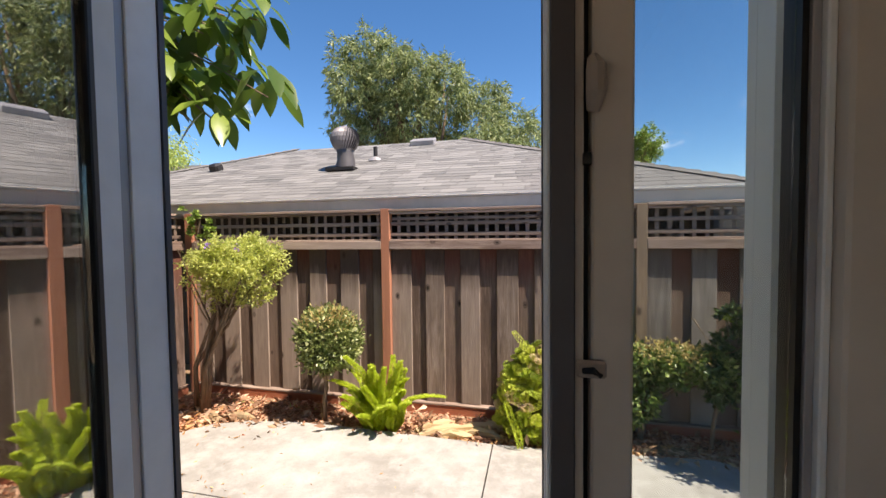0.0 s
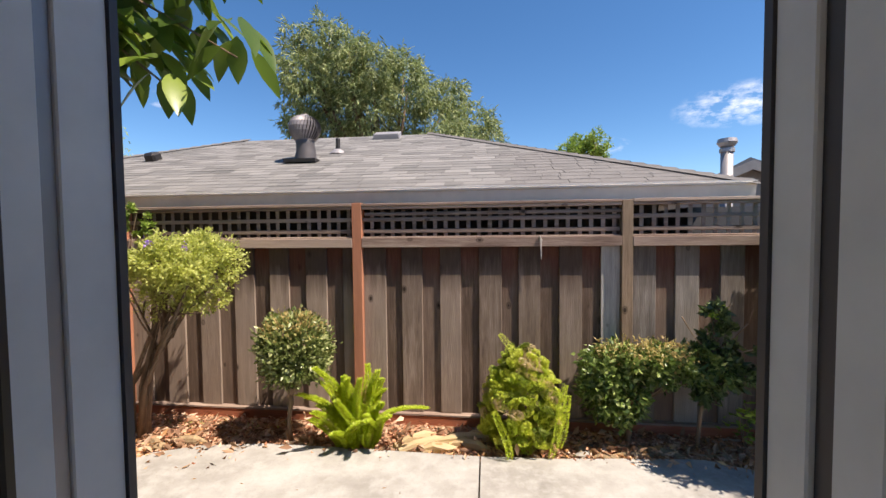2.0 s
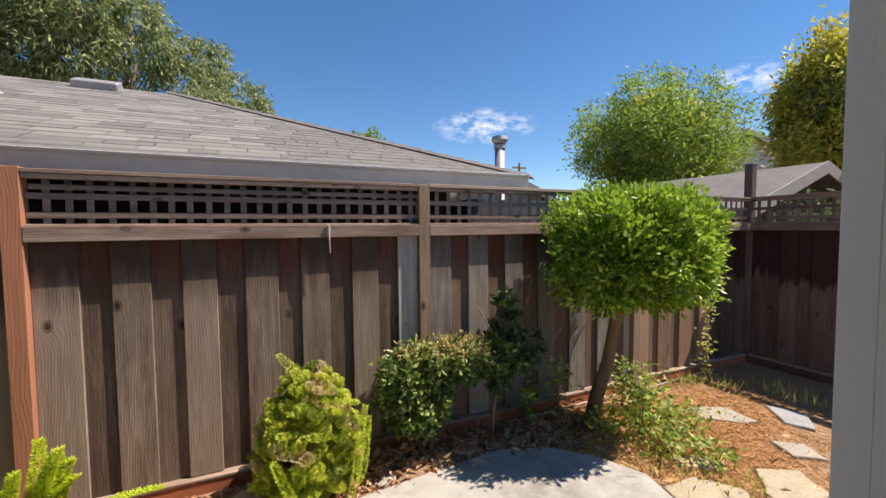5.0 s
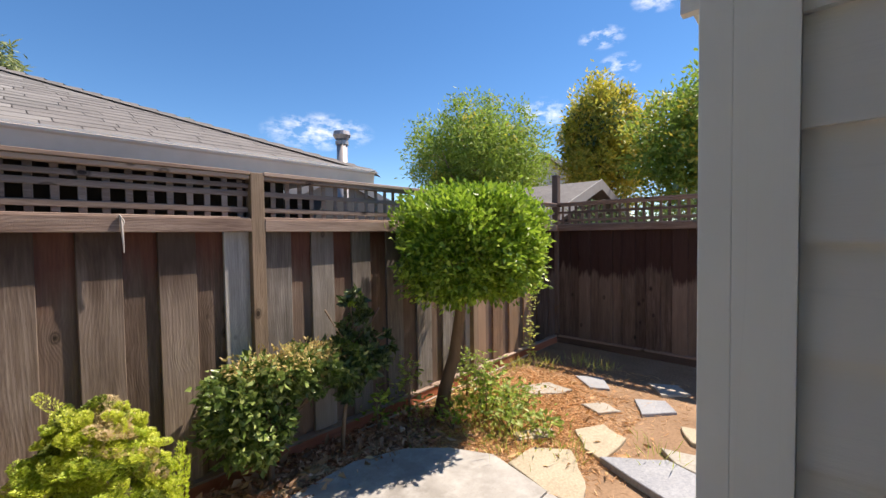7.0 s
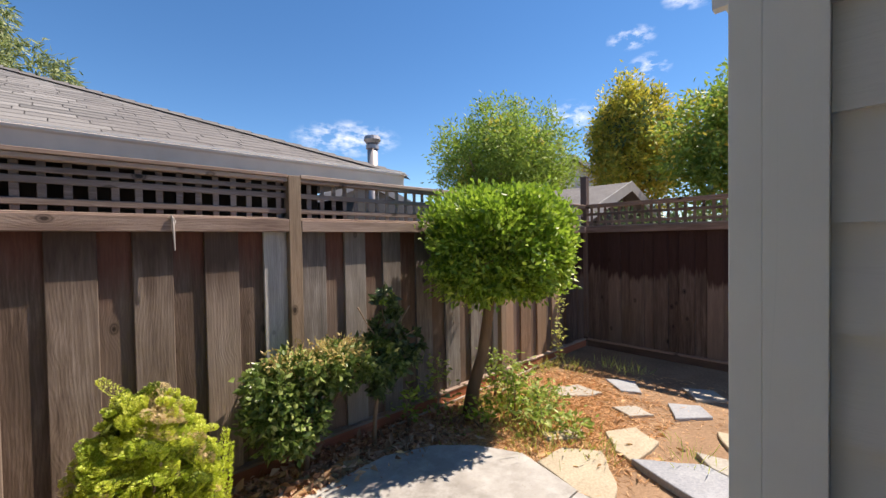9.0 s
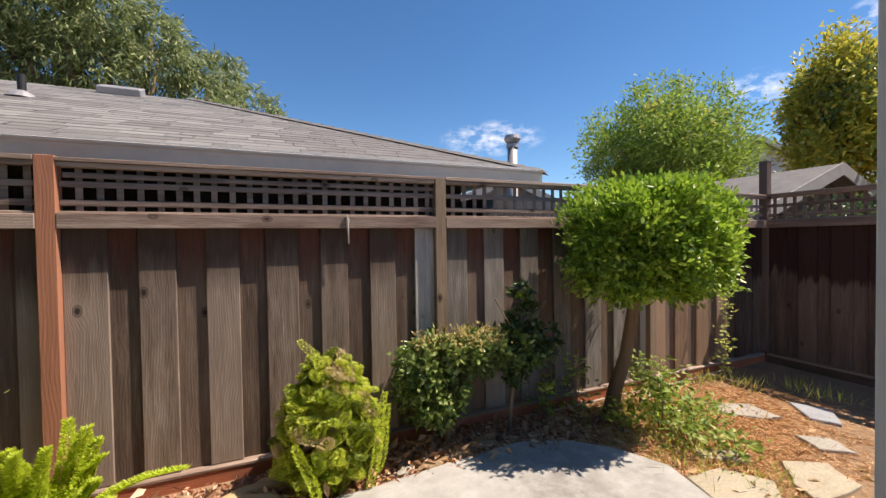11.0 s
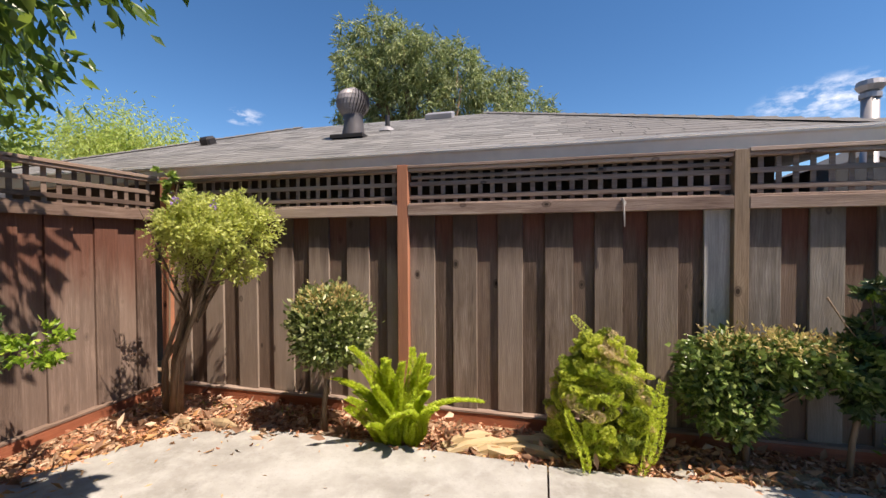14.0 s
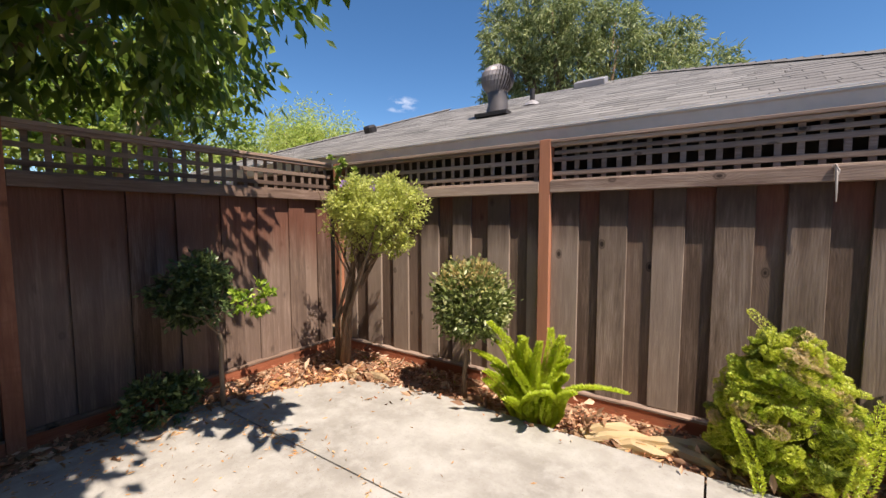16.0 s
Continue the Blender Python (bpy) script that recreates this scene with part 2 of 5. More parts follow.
# Post and kickboard tones darkened to go with the shaded east corner.
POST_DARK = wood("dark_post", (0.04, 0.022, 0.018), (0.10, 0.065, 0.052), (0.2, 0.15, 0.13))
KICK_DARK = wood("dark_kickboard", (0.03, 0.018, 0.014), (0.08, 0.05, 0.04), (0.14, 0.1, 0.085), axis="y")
KICK_Y = wood("redwood_kickboard_side", (0.17, 0.05, 0.028), (0.36, 0.115, 0.06), (0.46, 0.18, 0.11), axis="y")
BARK_MID = wood("brown_bark", (0.065, 0.038, 0.022), (0.18, 0.11, 0.066), (0.32, 0.21, 0.13))
BARK_DARK = wood("dark_bark", (0.03, 0.02, 0.014), (0.09, 0.06, 0.04), (0.17, 0.12, 0.08))
BARK = wood("bark", (0.10, 0.065, 0.045), (0.22, 0.15, 0.10), (0.32, 0.24, 0.17))
SOIL = mottled("soil", (0.2, 0.122, 0.072), (0.35, 0.23, 0.145), 2.5, 0.95, 45, 0.8)
LEAF_HEDGE = leafy("bright_hedge_leaf", (0.075, 0.15, 0.018), (0.22, 0.35, 0.036), (0.52, 0.64, 0.1), 0.4, 0.32)
LEAF_SHRUB = leafy("light_shrub_leaf", (0.28, 0.32, 0.08), (0.48, 0.52, 0.14), (0.66, 0.68, 0.26), 0.5, 0.4)
LEAF_TOPIARY = leafy("glossy_topiary_leaf", (0.06, 0.09, 0.025), (0.2, 0.25, 0.075), (0.46, 0.48, 0.22), 0.33, 0.25, 0.5)
LEAF_CLIPPED = leafy("clipped_hedge_leaf", (0.045, 0.08, 0.02), (0.14, 0.215, 0.05), (0.4, 0.47, 0.16), 0.33, 0.25, 0.5)
LEAF_WEED = leafy("pale_weed_leaf", (0.13, 0.21, 0.04), (0.28, 0.38, 0.08), (0.5, 0.55, 0.2), 0.5, 0.35)
LEAF_TIP = leafy("orange_new_leaf", (0.4, 0.26, 0.12), (0.55, 0.42, 0.18), (0.5, 0.52, 0.2), 0.4, 0.35)
LEAF_DARK = leafy("dark_bush_leaf", (0.04, 0.065, 0.028), (0.09, 0.14, 0.045), (0.2, 0.27, 0.1), 0.35, 0.2)
LEAF_BIG = leafy("large_tree_leaf", (0.04, 0.075, 0.014), (0.1, 0.17, 0.028), (0.27, 0.36, 0.06), 0.3, 0.33, 0.5)
LEAF_WILLOW = leafy("grey_green_leaf", (0.07, 0.1, 0.035), (0.2, 0.25, 0.09), (0.48, 0.52, 0.25), 0.5, 0.3)
LEAF_FAR = leafy("far_tree_leaf", (0.09, 0.155, 0.028), (0.2, 0.3, 0.05), (0.4, 0.48, 0.11), 0.5, 0.4)
LEAF_GOLD = leafy("golden_tree_leaf", (0.16, 0.22, 0.04), (0.42, 0.4, 0.06), (0.72, 0.5, 0.09), 0.5, 0.35)
LEAF_LIME = leafy("lime_tree_leaf", (0.26, 0.325, 0.078), (0.39, 0.468, 0.117), (0.52, 0.585, 0.182), 0.5, 0.4)
FERN = leafy("foxtail_fern_needle", (0.3, 0.42, 0.03), (0.5, 0.64, 0.06), (0.7, 0.78, 0.14), 0.45, 0.4)
CONIFER = leafy("golden_conifer_needle", (0.28, 0.38, 0.035), (0.58, 0.66, 0.09), (0.85, 0.86, 0.27), 0.5, 0.35)
CONIFER_MID = leafy("olive_conifer_needle", (0.19, 0.29, 0.03), (0.42, 0.52, 0.065), (0.7, 0.74, 0.18), 0.5, 0.3)
CONIFER_DEEP = leafy("deep_conifer_needle", (0.09, 0.14, 0.02), (0.2, 0.27, 0.04), (0.42, 0.44, 0.12), 0.5, 0.25)
CONIFER_DRY = leafy("dry_conifer_needle", (0.5, 0.36, 0.2), (0.66, 0.5, 0.3), (0.72, 0.58, 0.38), 0.6, 0.3)
GRASS = leafy("weed_blade", (0.17, 0.24, 0.04), (0.34, 0.4, 0.08), (0.6, 0.55, 0.22), 0.5, 0.35)
NEEDLES = leafy("fallen_needles", (0.4, 0.2, 0.08), (0.64, 0.35, 0.16), (0.75, 0.5, 0.27), 0.7, 0.1)
CHIPS = leafy("bark_chips", (0.3, 0.11, 0.06), (0.55, 0.28, 0.16), (0.75, 0.5, 0.36), 0.8, 0.05)
BARKBITS = leafy("bark_and_dead_leaf", (0.16, 0.08, 0.05), (0.42, 0.25, 0.15), (0.68, 0.5, 0.36), 0.8, 0.1)
PURPLE = leafy("purple_petal", (0.25, 0.12, 0.5), (0.35, 0.2, 0.65), (0.5, 0.35, 0.75), 0.5, 0.3)
CONCRETE = None


def concrete():
    m, n, l, b = mat("worn_concrete", 0.88, 0, 0.3)
    big = noise_at(n, l, 1.3, detail=6, rough=0.65, coord="Object")
    mid = noise_at(n, l, 6, detail=6, rough=0.7)
    small = noise_at(n, l, 90, detail=3)
    c = ramp(n, l, big, [(0.3, (0.22, 0.208, 0.192)), (0.48, (0.335, 0.322, 0.302)), (0.66, (0.45, 0.44, 0.42))])
    c = mixc(n, l, ramp(n, l, mid, [(0.45, (0, 0, 0)), (0.75, (0.7, 0.7, 0.7))]), c, (0.53, 0.525, 0.51))
    c = mixc(n, l, ramp(n, l, small, [(0.28, (0.7, 0.7, 0.7)), (0.4, (0, 0, 0))]), c, (0.25, 0.22, 0.18))
    l.new(c, b.inputs["Base Color"])
    bump(n, l, b, mixc(n, l, 0.5, mid, small), 0.35, 0.003)
    return m


CONCRETE = concrete()
STONE = mottled("flagstone", (0.32, 0.295, 0.25), (0.43, 0.405, 0.36), 5, 0.85, 60, 0.4, vary=True)
STONE_TAN = mottled("tan_flagstone", (0.36, 0.30, 0.215), (0.47, 0.41, 0.31), 5, 0.85, 60, 0.4, vary=True)
STONE_BLUE = mottled("grey_flagstone", (0.26, 0.275, 0.305), (0.35, 0.365, 0.39), 5, 0.8, 60, 0.3, vary=True)
LOGWOOD = mottled("rotten_wood", (0.22, 0.15, 0.09), (0.45, 0.33, 0.2), 6, 0.95, 50, 0.9, vary=True)
SHINGLE = mottled("asphalt_shingle", (0.13, 0.125, 0.125), (0.22, 0.21, 0.205), 3, 0.95, 150, 0.6, vary=True)


def shingle_rows():
    m, n, l, b = mat("asphalt_shingle_rows", 0.95, 0, 0.2)
    g = n.new("ShaderNodeNewGeometry")
    c = ramp(n, l, g.outputs["Random Per Island"], [(0.0, (0.128, 0.127, 0.127)), (0.5, (0.185, 0.182, 0.18)), (1.0, (0.26, 0.255, 0.25))])
    streak = noise_at(n, l, 3, (0.5, 5, 5), 5)
    c = mixc(n, l, ramp(n, l, streak, [(0.4, (0, 0, 0)), (0.7, (0.6, 0.6, 0.6))]), c, (0.28, 0.265, 0.255))
    l.new(c, b.inputs["Base Color"])
    bump(n, l, b, noise_at(n, l, 150), 0.6, 0.003)
    return m


SHINGLE_ROWS = shingle_rows()
SHINGLE_2 = mottled("dark_shingle", (0.09, 0.09, 0.095), (0.14, 0.14, 0.145), 3, 0.95, 150, 0.6)
GUTTER = plain("painted_gutter", (0.74, 0.68, 0.60), 0.4)
# Dark brown stands in for the shade under eaves and gable overhang.
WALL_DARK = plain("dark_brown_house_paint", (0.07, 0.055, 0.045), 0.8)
BARGE = plain("grey_bargeboard", (0.36, 0.35, 0.34), 0.7)
WALL_PAINT = plain("grey_house_paint", (0.30, 0.29, 0.28), 0.7)
SIDING = painted("grey_siding", (0.80, 0.77, 0.71), "y")
TRIM = painted("cream_trim", (0.90, 0.89, 0.83), "z", 0.5)
FRAME_W = plain("white_frame_paint", (0.88, 0.88, 0.88), 0.4)
FRAME_IN = plain("inner_frame_paint", (0.7, 0.61, 0.53), 0.5)
INSIDE = plain("interior_wall_paint", (0.66, 0.61, 0.55), 0.85)
CARPET = mottled("interior_floor", (0.22, 0.17, 0.12), (0.3, 0.23, 0.17), 6, 0.6, 80, 0.2)
GASKET = plain("black_gasket", (0.015, 0.013, 0.012), 0.5)
STEEL = plain("galvanised_steel", (0.44, 0.42, 0.43), 0.5, 0.45)
STEEL_VANE = plain("weathered_vane_steel", (0.27, 0.25, 0.26), 0.55, 0.4, wear=0.2)
STEEL_OLD = plain("dull_steel", (0.13, 0.12, 0.125), 0.6, 0.4)
STEEL_DARK = plain("dark_steel", (0.06, 0.055, 0.055), 0.5, 0.6)
BRASS = plain("brass", (0.35, 0.22, 0.09), 0.4, 0.9)
BONE = plain("almond_plastic", (0.46, 0.38, 0.32), 0.4)
CORD = plain("frayed_cord", (0.55, 0.5, 0.47), 0.9)
CURTAIN = plain("teal_grey_curtain", (0.22, 0.28, 0.28), 0.9)
WHITE = plain("white_fascia", (0.7, 0.7, 0.7), 0.5)
BLUEHOUSE = plain("pale_blue_siding", (0.50, 0.56, 0.62), 0.7)


def glass(name="window_glass", coat=0.0):
    m = bpy.data.materials.new(name)
    m.use_nodes = True
    n, l = m.node_tree.nodes, m.node_tree.links
    n.clear()
    out = n.new("ShaderNodeOutputMaterial")
    mx = n.new("ShaderNodeMixShader")
    tr = n.new("ShaderNodeBsdfTransparent")
    tr.inputs[0].default_value = (0.86, 0.89, 0.88, 1)
    gl = n.new("ShaderNodeBsdfGlossy")
    gl.inputs["Roughness"].default_value = 0.0
    lw = n.new("ShaderNodeLayerWeight")
    pw = n.new("ShaderNodeMath")
    pw.operation, pw.inputs[1].default_value = "POWER", 5.0
    lw.inputs["Blend"].default_value = 0.5
    l.new(lw.outputs["Facing"], pw.inputs[0])
    fr = n.new("ShaderNodeMath")
    fr.operation, fr.inputs[1].default_value, fr.inputs[2].default_value = "MULTIPLY_ADD", 0.92, 0.05
    l.new(pw.outputs[0], fr.inputs[0])
    mt = n.new("ShaderNodeMath")
    mt.operation, mt.inputs[1].default_value = "MAXIMUM", coat
    l.new(fr.outputs[0], mt.inputs[0])
    l.new(mt.outputs[0], mx.inputs[0])
    l.new(tr.outputs[0], mx.inputs[1])
    l.new(gl.outputs[0], mx.inputs[2])
    l.new(mx.outputs[0], out.inputs[0])
    return m


GLASS = glass()
GLASS_COATED = glass("coated_glass", 0.55)


# ---- mesh tools ----
def part(name, bm, material, parent=None, label="", smooth=False):
    me = bpy.data.meshes.new(name)
    if isinstance(bm, bmesh.types.BMesh):
        bm.to_mesh(me)
        bm.free()
    else:
        verts, faces = bm
        me.from_pydata(verts, [], faces)
    me.materials.append(material)
    if smooth:
        me.polygons.foreach_set("use_smooth", [True] * len(me.polygons))
    me.update()
    ob = new(name, me)
    if parent:
        ob.parent = parent
    if label:
        tagged(ob, label=label)
    return ob


def empty(name, at=(0, 0, 0), **tags):
    ob = new(name)
    ob.empty_display_size = 0.1
    ob.location = at
    return tagged(ob, **tags)


def box(x0, x1, y0, y1, z0, z1, bevel=0.0, bm=None):
    bm = bm or bmesh.new()
    r = bmesh.ops.create_cube(bm, size=1)["verts"]
    for v in r:
        v.co = Vector(((x0 + x1) / 2 + v.co.x * (x1 - x0), (y0 + y1) / 2 + v.co.y * (y1 - y0), (z0 + z1) / 2 + v.co.z * (z1 - z0)))
    if bevel:
        es = list({e for v in r for e in v.link_edges})
        bmesh.ops.bevel(bm, geom=es, offset=bevel, segments=1, affect="EDGES")
    return bm


def tube(points, radii, sides=8, bm=None, rough=0.0, seed=0):
    """A limb through points, with a radius at each, wobbling by rough."""
    bm = bm or bmesh.new()
    rnd = random.Random(seed)
    rings = []
    pts = [Vector(p) for p in points]
    for i, p in enumerate(pts):
        d = (pts[min(i + 1, len(pts) - 1)] - pts[max(i - 1, 0)]).normalized()
        a = d.orthogonal().normalized() if abs(d.x) > 0.9 else d.cross(Vector((1, 0, 0))).normalized()
        b = d.cross(a)
        rings.append([bm.verts.new(p + (a * math.cos(k * math.tau / sides) + b * math.sin(k * math.tau / sides)) * radii[i] * (1 + rough * rnd.uniform(-1, 1))) for k in range(sides)])
    for r0, r1 in zip(rings, rings[1:]):
        for k in range(sides):
            bm.faces.new((r0[k], r0[(k + 1) % sides], r1[(k + 1) % sides], r1[k]))
    bm.faces.new(rings[0][::-1])
    bm.faces.new(rings[-1])
    return bm


def prism(outline, z0, z1, bm=None):
    bm = bm or bmesh.new()
    lo = [bm.verts.new((x, y, z0)) for x, y in outline]
    hi = [bm.verts.new((x, y, z1)) for x, y in outline]
    bm.faces.new(lo[::-1])
    bm.faces.new(hi)
    for i in range(len(lo)):
        j = (i + 1) % len(lo)
        bm.faces.new((lo[i], lo[j], hi[j], hi[i]))
    bmesh.ops.recalc_face_normals(bm, faces=bm.faces)
    return bm


def leaf_mesh(centres, ways, length, width, rng, fold=0.25, droop=0.0):
    """Many leaves at once: a folded blade of four points for each centre, growing along its way."""
    n = len(centres)
    c = np.asarray(centres, float)
    w = np.asarray(ways, float)
    w[:, 2] -= droop
    w /= np.linalg.norm(w, axis=1, keepdims=True) + 1e-9
    r = rng.normal(size=(n, 3))
    s = np.cross(w, r)
    s /= np.linalg.norm(s, axis=1, keepdims=True) + 1e-9
    u = np.cross(s, w)
    ln = length * rng.uniform(0.65, 1.25, (n, 1))
    wd = width * rng.uniform(0.7, 1.2, (n, 1))
    v = np.empty((n, 4, 3))
    v[:, 0] = c
    v[:, 1] = c + w * ln * 0.45 + s * wd * 0.5 + u * wd * fold
    v[:, 2] = c + w * ln
    v[:, 3] = c + w * ln * 0.45 - s * wd * 0.5 + u * wd * fold
    base = np.arange(n)[:, None] * 4
    f = np.concatenate([base + np.array([[0, 1, 2]]), base + np.array([[0, 2, 3]])], 1).reshape(-1, 3)
    return v.reshape(-1, 3), f


def mesh_of(name, vf, material, parent=None, label="", kind=""):
    v, f = vf
    me = bpy.data.meshes.new(name)
    me.vertices.add(len(v))
    me.vertices.foreach_set("co", np.ascontiguousarray(v, dtype=np.float32).ravel())
    k = f.shape[1]
    me.loops.add(len(f) * k)
    me.loops.foreach_set("vertex_index", np.ascontiguousarray(f, dtype=np.int32).ravel())
    me.polygons.add(len(f))
    me.polygons.foreach_set("loop_start", np.arange(0, len(f) * k, k, dtype=np.int32))
    me.update(calc_edges=True)
    me.materials.append(material)
    ob = new(name, me)
    if parent:
        ob.parent = parent
    return tagged(ob, label=label, kind=kind)


def crown_points(rng, lobes, n, clump=0.28, shell=0.55, flat=1.0):
    """Points and outward ways for leaves in a crown made of uneven lobes (centre, radii), gathered in clumps."""
    vol = np.array([r[0] * r[1] * r[2] for _, r in lobes]) ** 0.67
    pts, ways = [], []
    per = 26
    for k in rng.choice(len(lobes), size=max(1, n // per), p=vol / vol.sum()):
        c, r = lobes[k]
        d = rng.normal(size=3)
        d /= np.linalg.norm(d)
        q = shell + (1 - shell) * rng.uniform() ** 0.6
        cc = np.array(c) + d * np.array(r) * q
        p = cc + rng.normal(size=(per, 3)) * clump * min(r) * 0.5 * np.array([1, 1, flat])
        pts.append(p)
        ways.append((p - np.array(c)) / np.array(r) * 0.7 + rng.normal(size=(per, 3)) * 0.7)
    return np.concatenate(pts), np.concatenate(ways)


# ---- ground ----
rng = np.random.default_rng(5)
part("ground", box(-400, 400, -400, 600, -0.5, -0.045), SOIL, label="bare brown soil")
tagged(bpy.data.objects["ground"], kind="structure", category="ground")

patio = empty("patio", (0, 0, 0), label="worn pale concrete patio slab with joints", category="patio", kind="structure")
JOINT_X, JOINT_Y = 0.211, 2.11
edge_front = [(-2.62, 2.72), (-2.42, 2.98), (-2.1, 3.12), (-1.6, 3.2), (-0.9, 3.2), (JOINT_X, 3.17)]
edge_right = [(JOINT_X, 3.17), (0.8, 3.19), (1.4, 3.25), (1.9, 3.28), (2.25, 3.14), (2.48, 2.9), (2.62, 2.6), (2.6, 2.2), (2.45, 1.9)]
g = 0.006
slabs = [
    [(-2.95, JOINT_Y + g), (JOINT_X - g, JOINT_Y + g), (JOINT_X - g, 3.17)] + edge_front[-2::-1] + [(-2.85, 2.3)],
    [(-2.95, JOINT_Y - g), (-3.05, 1.5), (-2.9, 0.9), (-2.9, 0.66), (JOINT_X - g, 0.66), (JOINT_X - g, JOINT_Y - g)],
    [(JOINT_X + g, JOINT_Y + g), (2.5, JOINT_Y + g)] + edge_right[-3:0:-1] + [(JOINT_X + g, 3.17)],
    [(JOINT_X + g, 0.66), (1.09, 0.66), (1.09, 1.10), (2.3, 1.10), (2.45, 1.9), (2.5, JOINT_Y - g), (JOINT_X + g, JOINT_Y - g)],
]
for s in slabs:
    b = prism(s, -0.09, 0.0)
    part("slab", b, CONCRETE, patio)


# ---- fences ----
def fence_boards(parent, length, along, face, recess, rnd, pitch, wide, mats, z0, z1, start=0.0):
    """Upright boards, every other one set back. along(s, d, z) gives world boxes by distance and depth."""
    s, k = start, 0
    while s < length - 0.02:
        w = min(wide * rnd.uniform(0.95, 1.05), length - s)
        along("fence_board", s, s + w, face, face + 0.023, z0 + rnd.uniform(0, 0.006), z1, mats[0 if rnd.random() > mats[2] else 3], parent)
        s2 = min(s + pitch, length)
        if s2 - s - w > 0.01:
            # set-back boards take the second, darker board material
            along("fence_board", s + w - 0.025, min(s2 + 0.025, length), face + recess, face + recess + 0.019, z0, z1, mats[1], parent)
        s += pitch * rnd.uniform(0.994, 1.006)
        k += 1


def north_piece(name, s0, s1, d0, d1, z0, z1, m, parent, x0=0.0, bevel=0.003, label=""):
    ob = part(name, box(x0 + s0, x0 + s1, d0, d1, z0, z1, bevel), m, parent, label)
    return ob


FY = 3.74
TOP, KB, KT = 2.02, -0.07, 0.062


def lattice(parent, s0, s1, piece, d, z0, z1, rnd, slat_mat, extra=False):
    """Square lattice: two level slats in front of upright ones."""
    s = s0 + 0.03 + rnd.uniform(0, 0.04)
    while s < s1 - 0.04:
        piece("lattice_slat", s, s + 0.036, d + 0.008, d + 0.015, z0, z1, slat_mat, parent)
        s += 0.1 * rnd.uniform(0.94, 1.06)
    for k, zz in enumerate((1.765, 1.872)):
        t = rnd.uniform(-0.006, 0.006)
        piece("lattice_slat", s0, s1, d, d + 0.007, zz + t - 0.018, zz + t + 0.018, slat_mat, parent)
    if extra:
        piece("lattice_slat", s0 + 0.02, s1, d - 0.012, d - 0.004, 1.905, 1.935, slat_mat, parent)


def fence(name, label, xs, piece_at, face, post_mats, rail_mat, board_mats, kick_mat, recess, pitch, wide, rnd, slat_mat, skip_first=False, bays=()):
    """A fence of bays between posts at the stations xs."""
    root = empty(name, (0, 0, 0), label=label, category="fence")
    for k, x in enumerate(xs):
        if k == 0 and skip_first:
            continue
        hi = TOP + 0.004 if post_mats[k] is not POST_TAN else TOP - 0.01
        if name == "north_fence" and k == len(xs) - 1:
            hi = 2.42
        piece_at("fence_post", x - 0.045, x + 0.045, face - 0.035, face + 0.055, -0.2, hi, post_mats[k], root)
    for k, (a, b) in enumerate(zip(xs, xs[1:])):
        a, b = a + 0.046, b - 0.046
        piece_at("top_rail", a, b, face - 0.024, face + 0.05, 1.966, 1.992, rail_mat, root)
        piece_at("cap_rail", a, b, face - 0.036, face + 0.055, 1.9935, TOP - 0.004 * (k % 2), rail_mat, root)
        piece_at("middle_rail", a, b, face - 0.038 , face + 0.03, 1.612, 1.695 + 0.005 * (k % 2), rail_mat, root)
        piece_at("lattice_stop", a, b, face - 0.012, face + 0.012, 1.696, 1.712, rail_mat, root)
        piece_at("kickboard", a, b, face - 0.018, face + 0.016, KB, KT - 0.02, kick_mat, root)
        piece_at("bottom_rail", a, b, face - 0.024, face + 0.05, KT - 0.019, KT, rail_mat, root)
        lattice(root, a, b, piece_at, face + 0.01, 1.713, 1.965, rnd, slat_mat, extra=(k == 1))

        def shifted(nm, s0, s1, d0, d1, z0, z1, m, parent, a=a):
            return piece_at(nm, a + s0, a + s1, d0, d1, z0, z1, m, parent)
        p, m = bays[k] if k < len(bays) else (pitch, board_mats)
        fence_boards(root, b - a, shifted, face + 0.016, recess, rnd, p, wide, m, KT, 1.70)
    return root


rnd = random.Random(11)
LATTICE = wood("lattice_slat_wood", (0.11, 0.08, 0.067), (0.22, 0.168, 0.145), (0.36, 0.29, 0.255), axis="x")
XS = [-3.33, -0.925, 1.475, 3.85, 5.86]
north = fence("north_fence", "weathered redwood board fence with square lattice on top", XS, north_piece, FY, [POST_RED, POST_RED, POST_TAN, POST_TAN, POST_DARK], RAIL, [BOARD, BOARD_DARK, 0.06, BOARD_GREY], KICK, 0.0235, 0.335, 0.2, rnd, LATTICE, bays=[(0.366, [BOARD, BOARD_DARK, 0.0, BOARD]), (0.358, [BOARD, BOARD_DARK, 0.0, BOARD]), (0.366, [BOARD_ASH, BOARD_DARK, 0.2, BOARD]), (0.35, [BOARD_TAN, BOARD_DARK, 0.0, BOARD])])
for ob in north.children:
    if ob.name.startswith("fence_board") and abs(min(v.co.x for v in ob.data.vertices) - 1.27) < 0.05 and min(v.co.y for v in ob.data.vertices) < FY + 0.02:
        ob.data.materials[0] = BOARD_GREY


# North boards near the corner carry the shade in their colour too.
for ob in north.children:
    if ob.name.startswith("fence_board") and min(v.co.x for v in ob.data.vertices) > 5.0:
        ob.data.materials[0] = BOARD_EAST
part("post_cap", box(5.81, 5.91, FY - 0.04, FY + 0.06, 2.421, 2.433, 0.003), STEEL_OLD, north, "small metal cap")


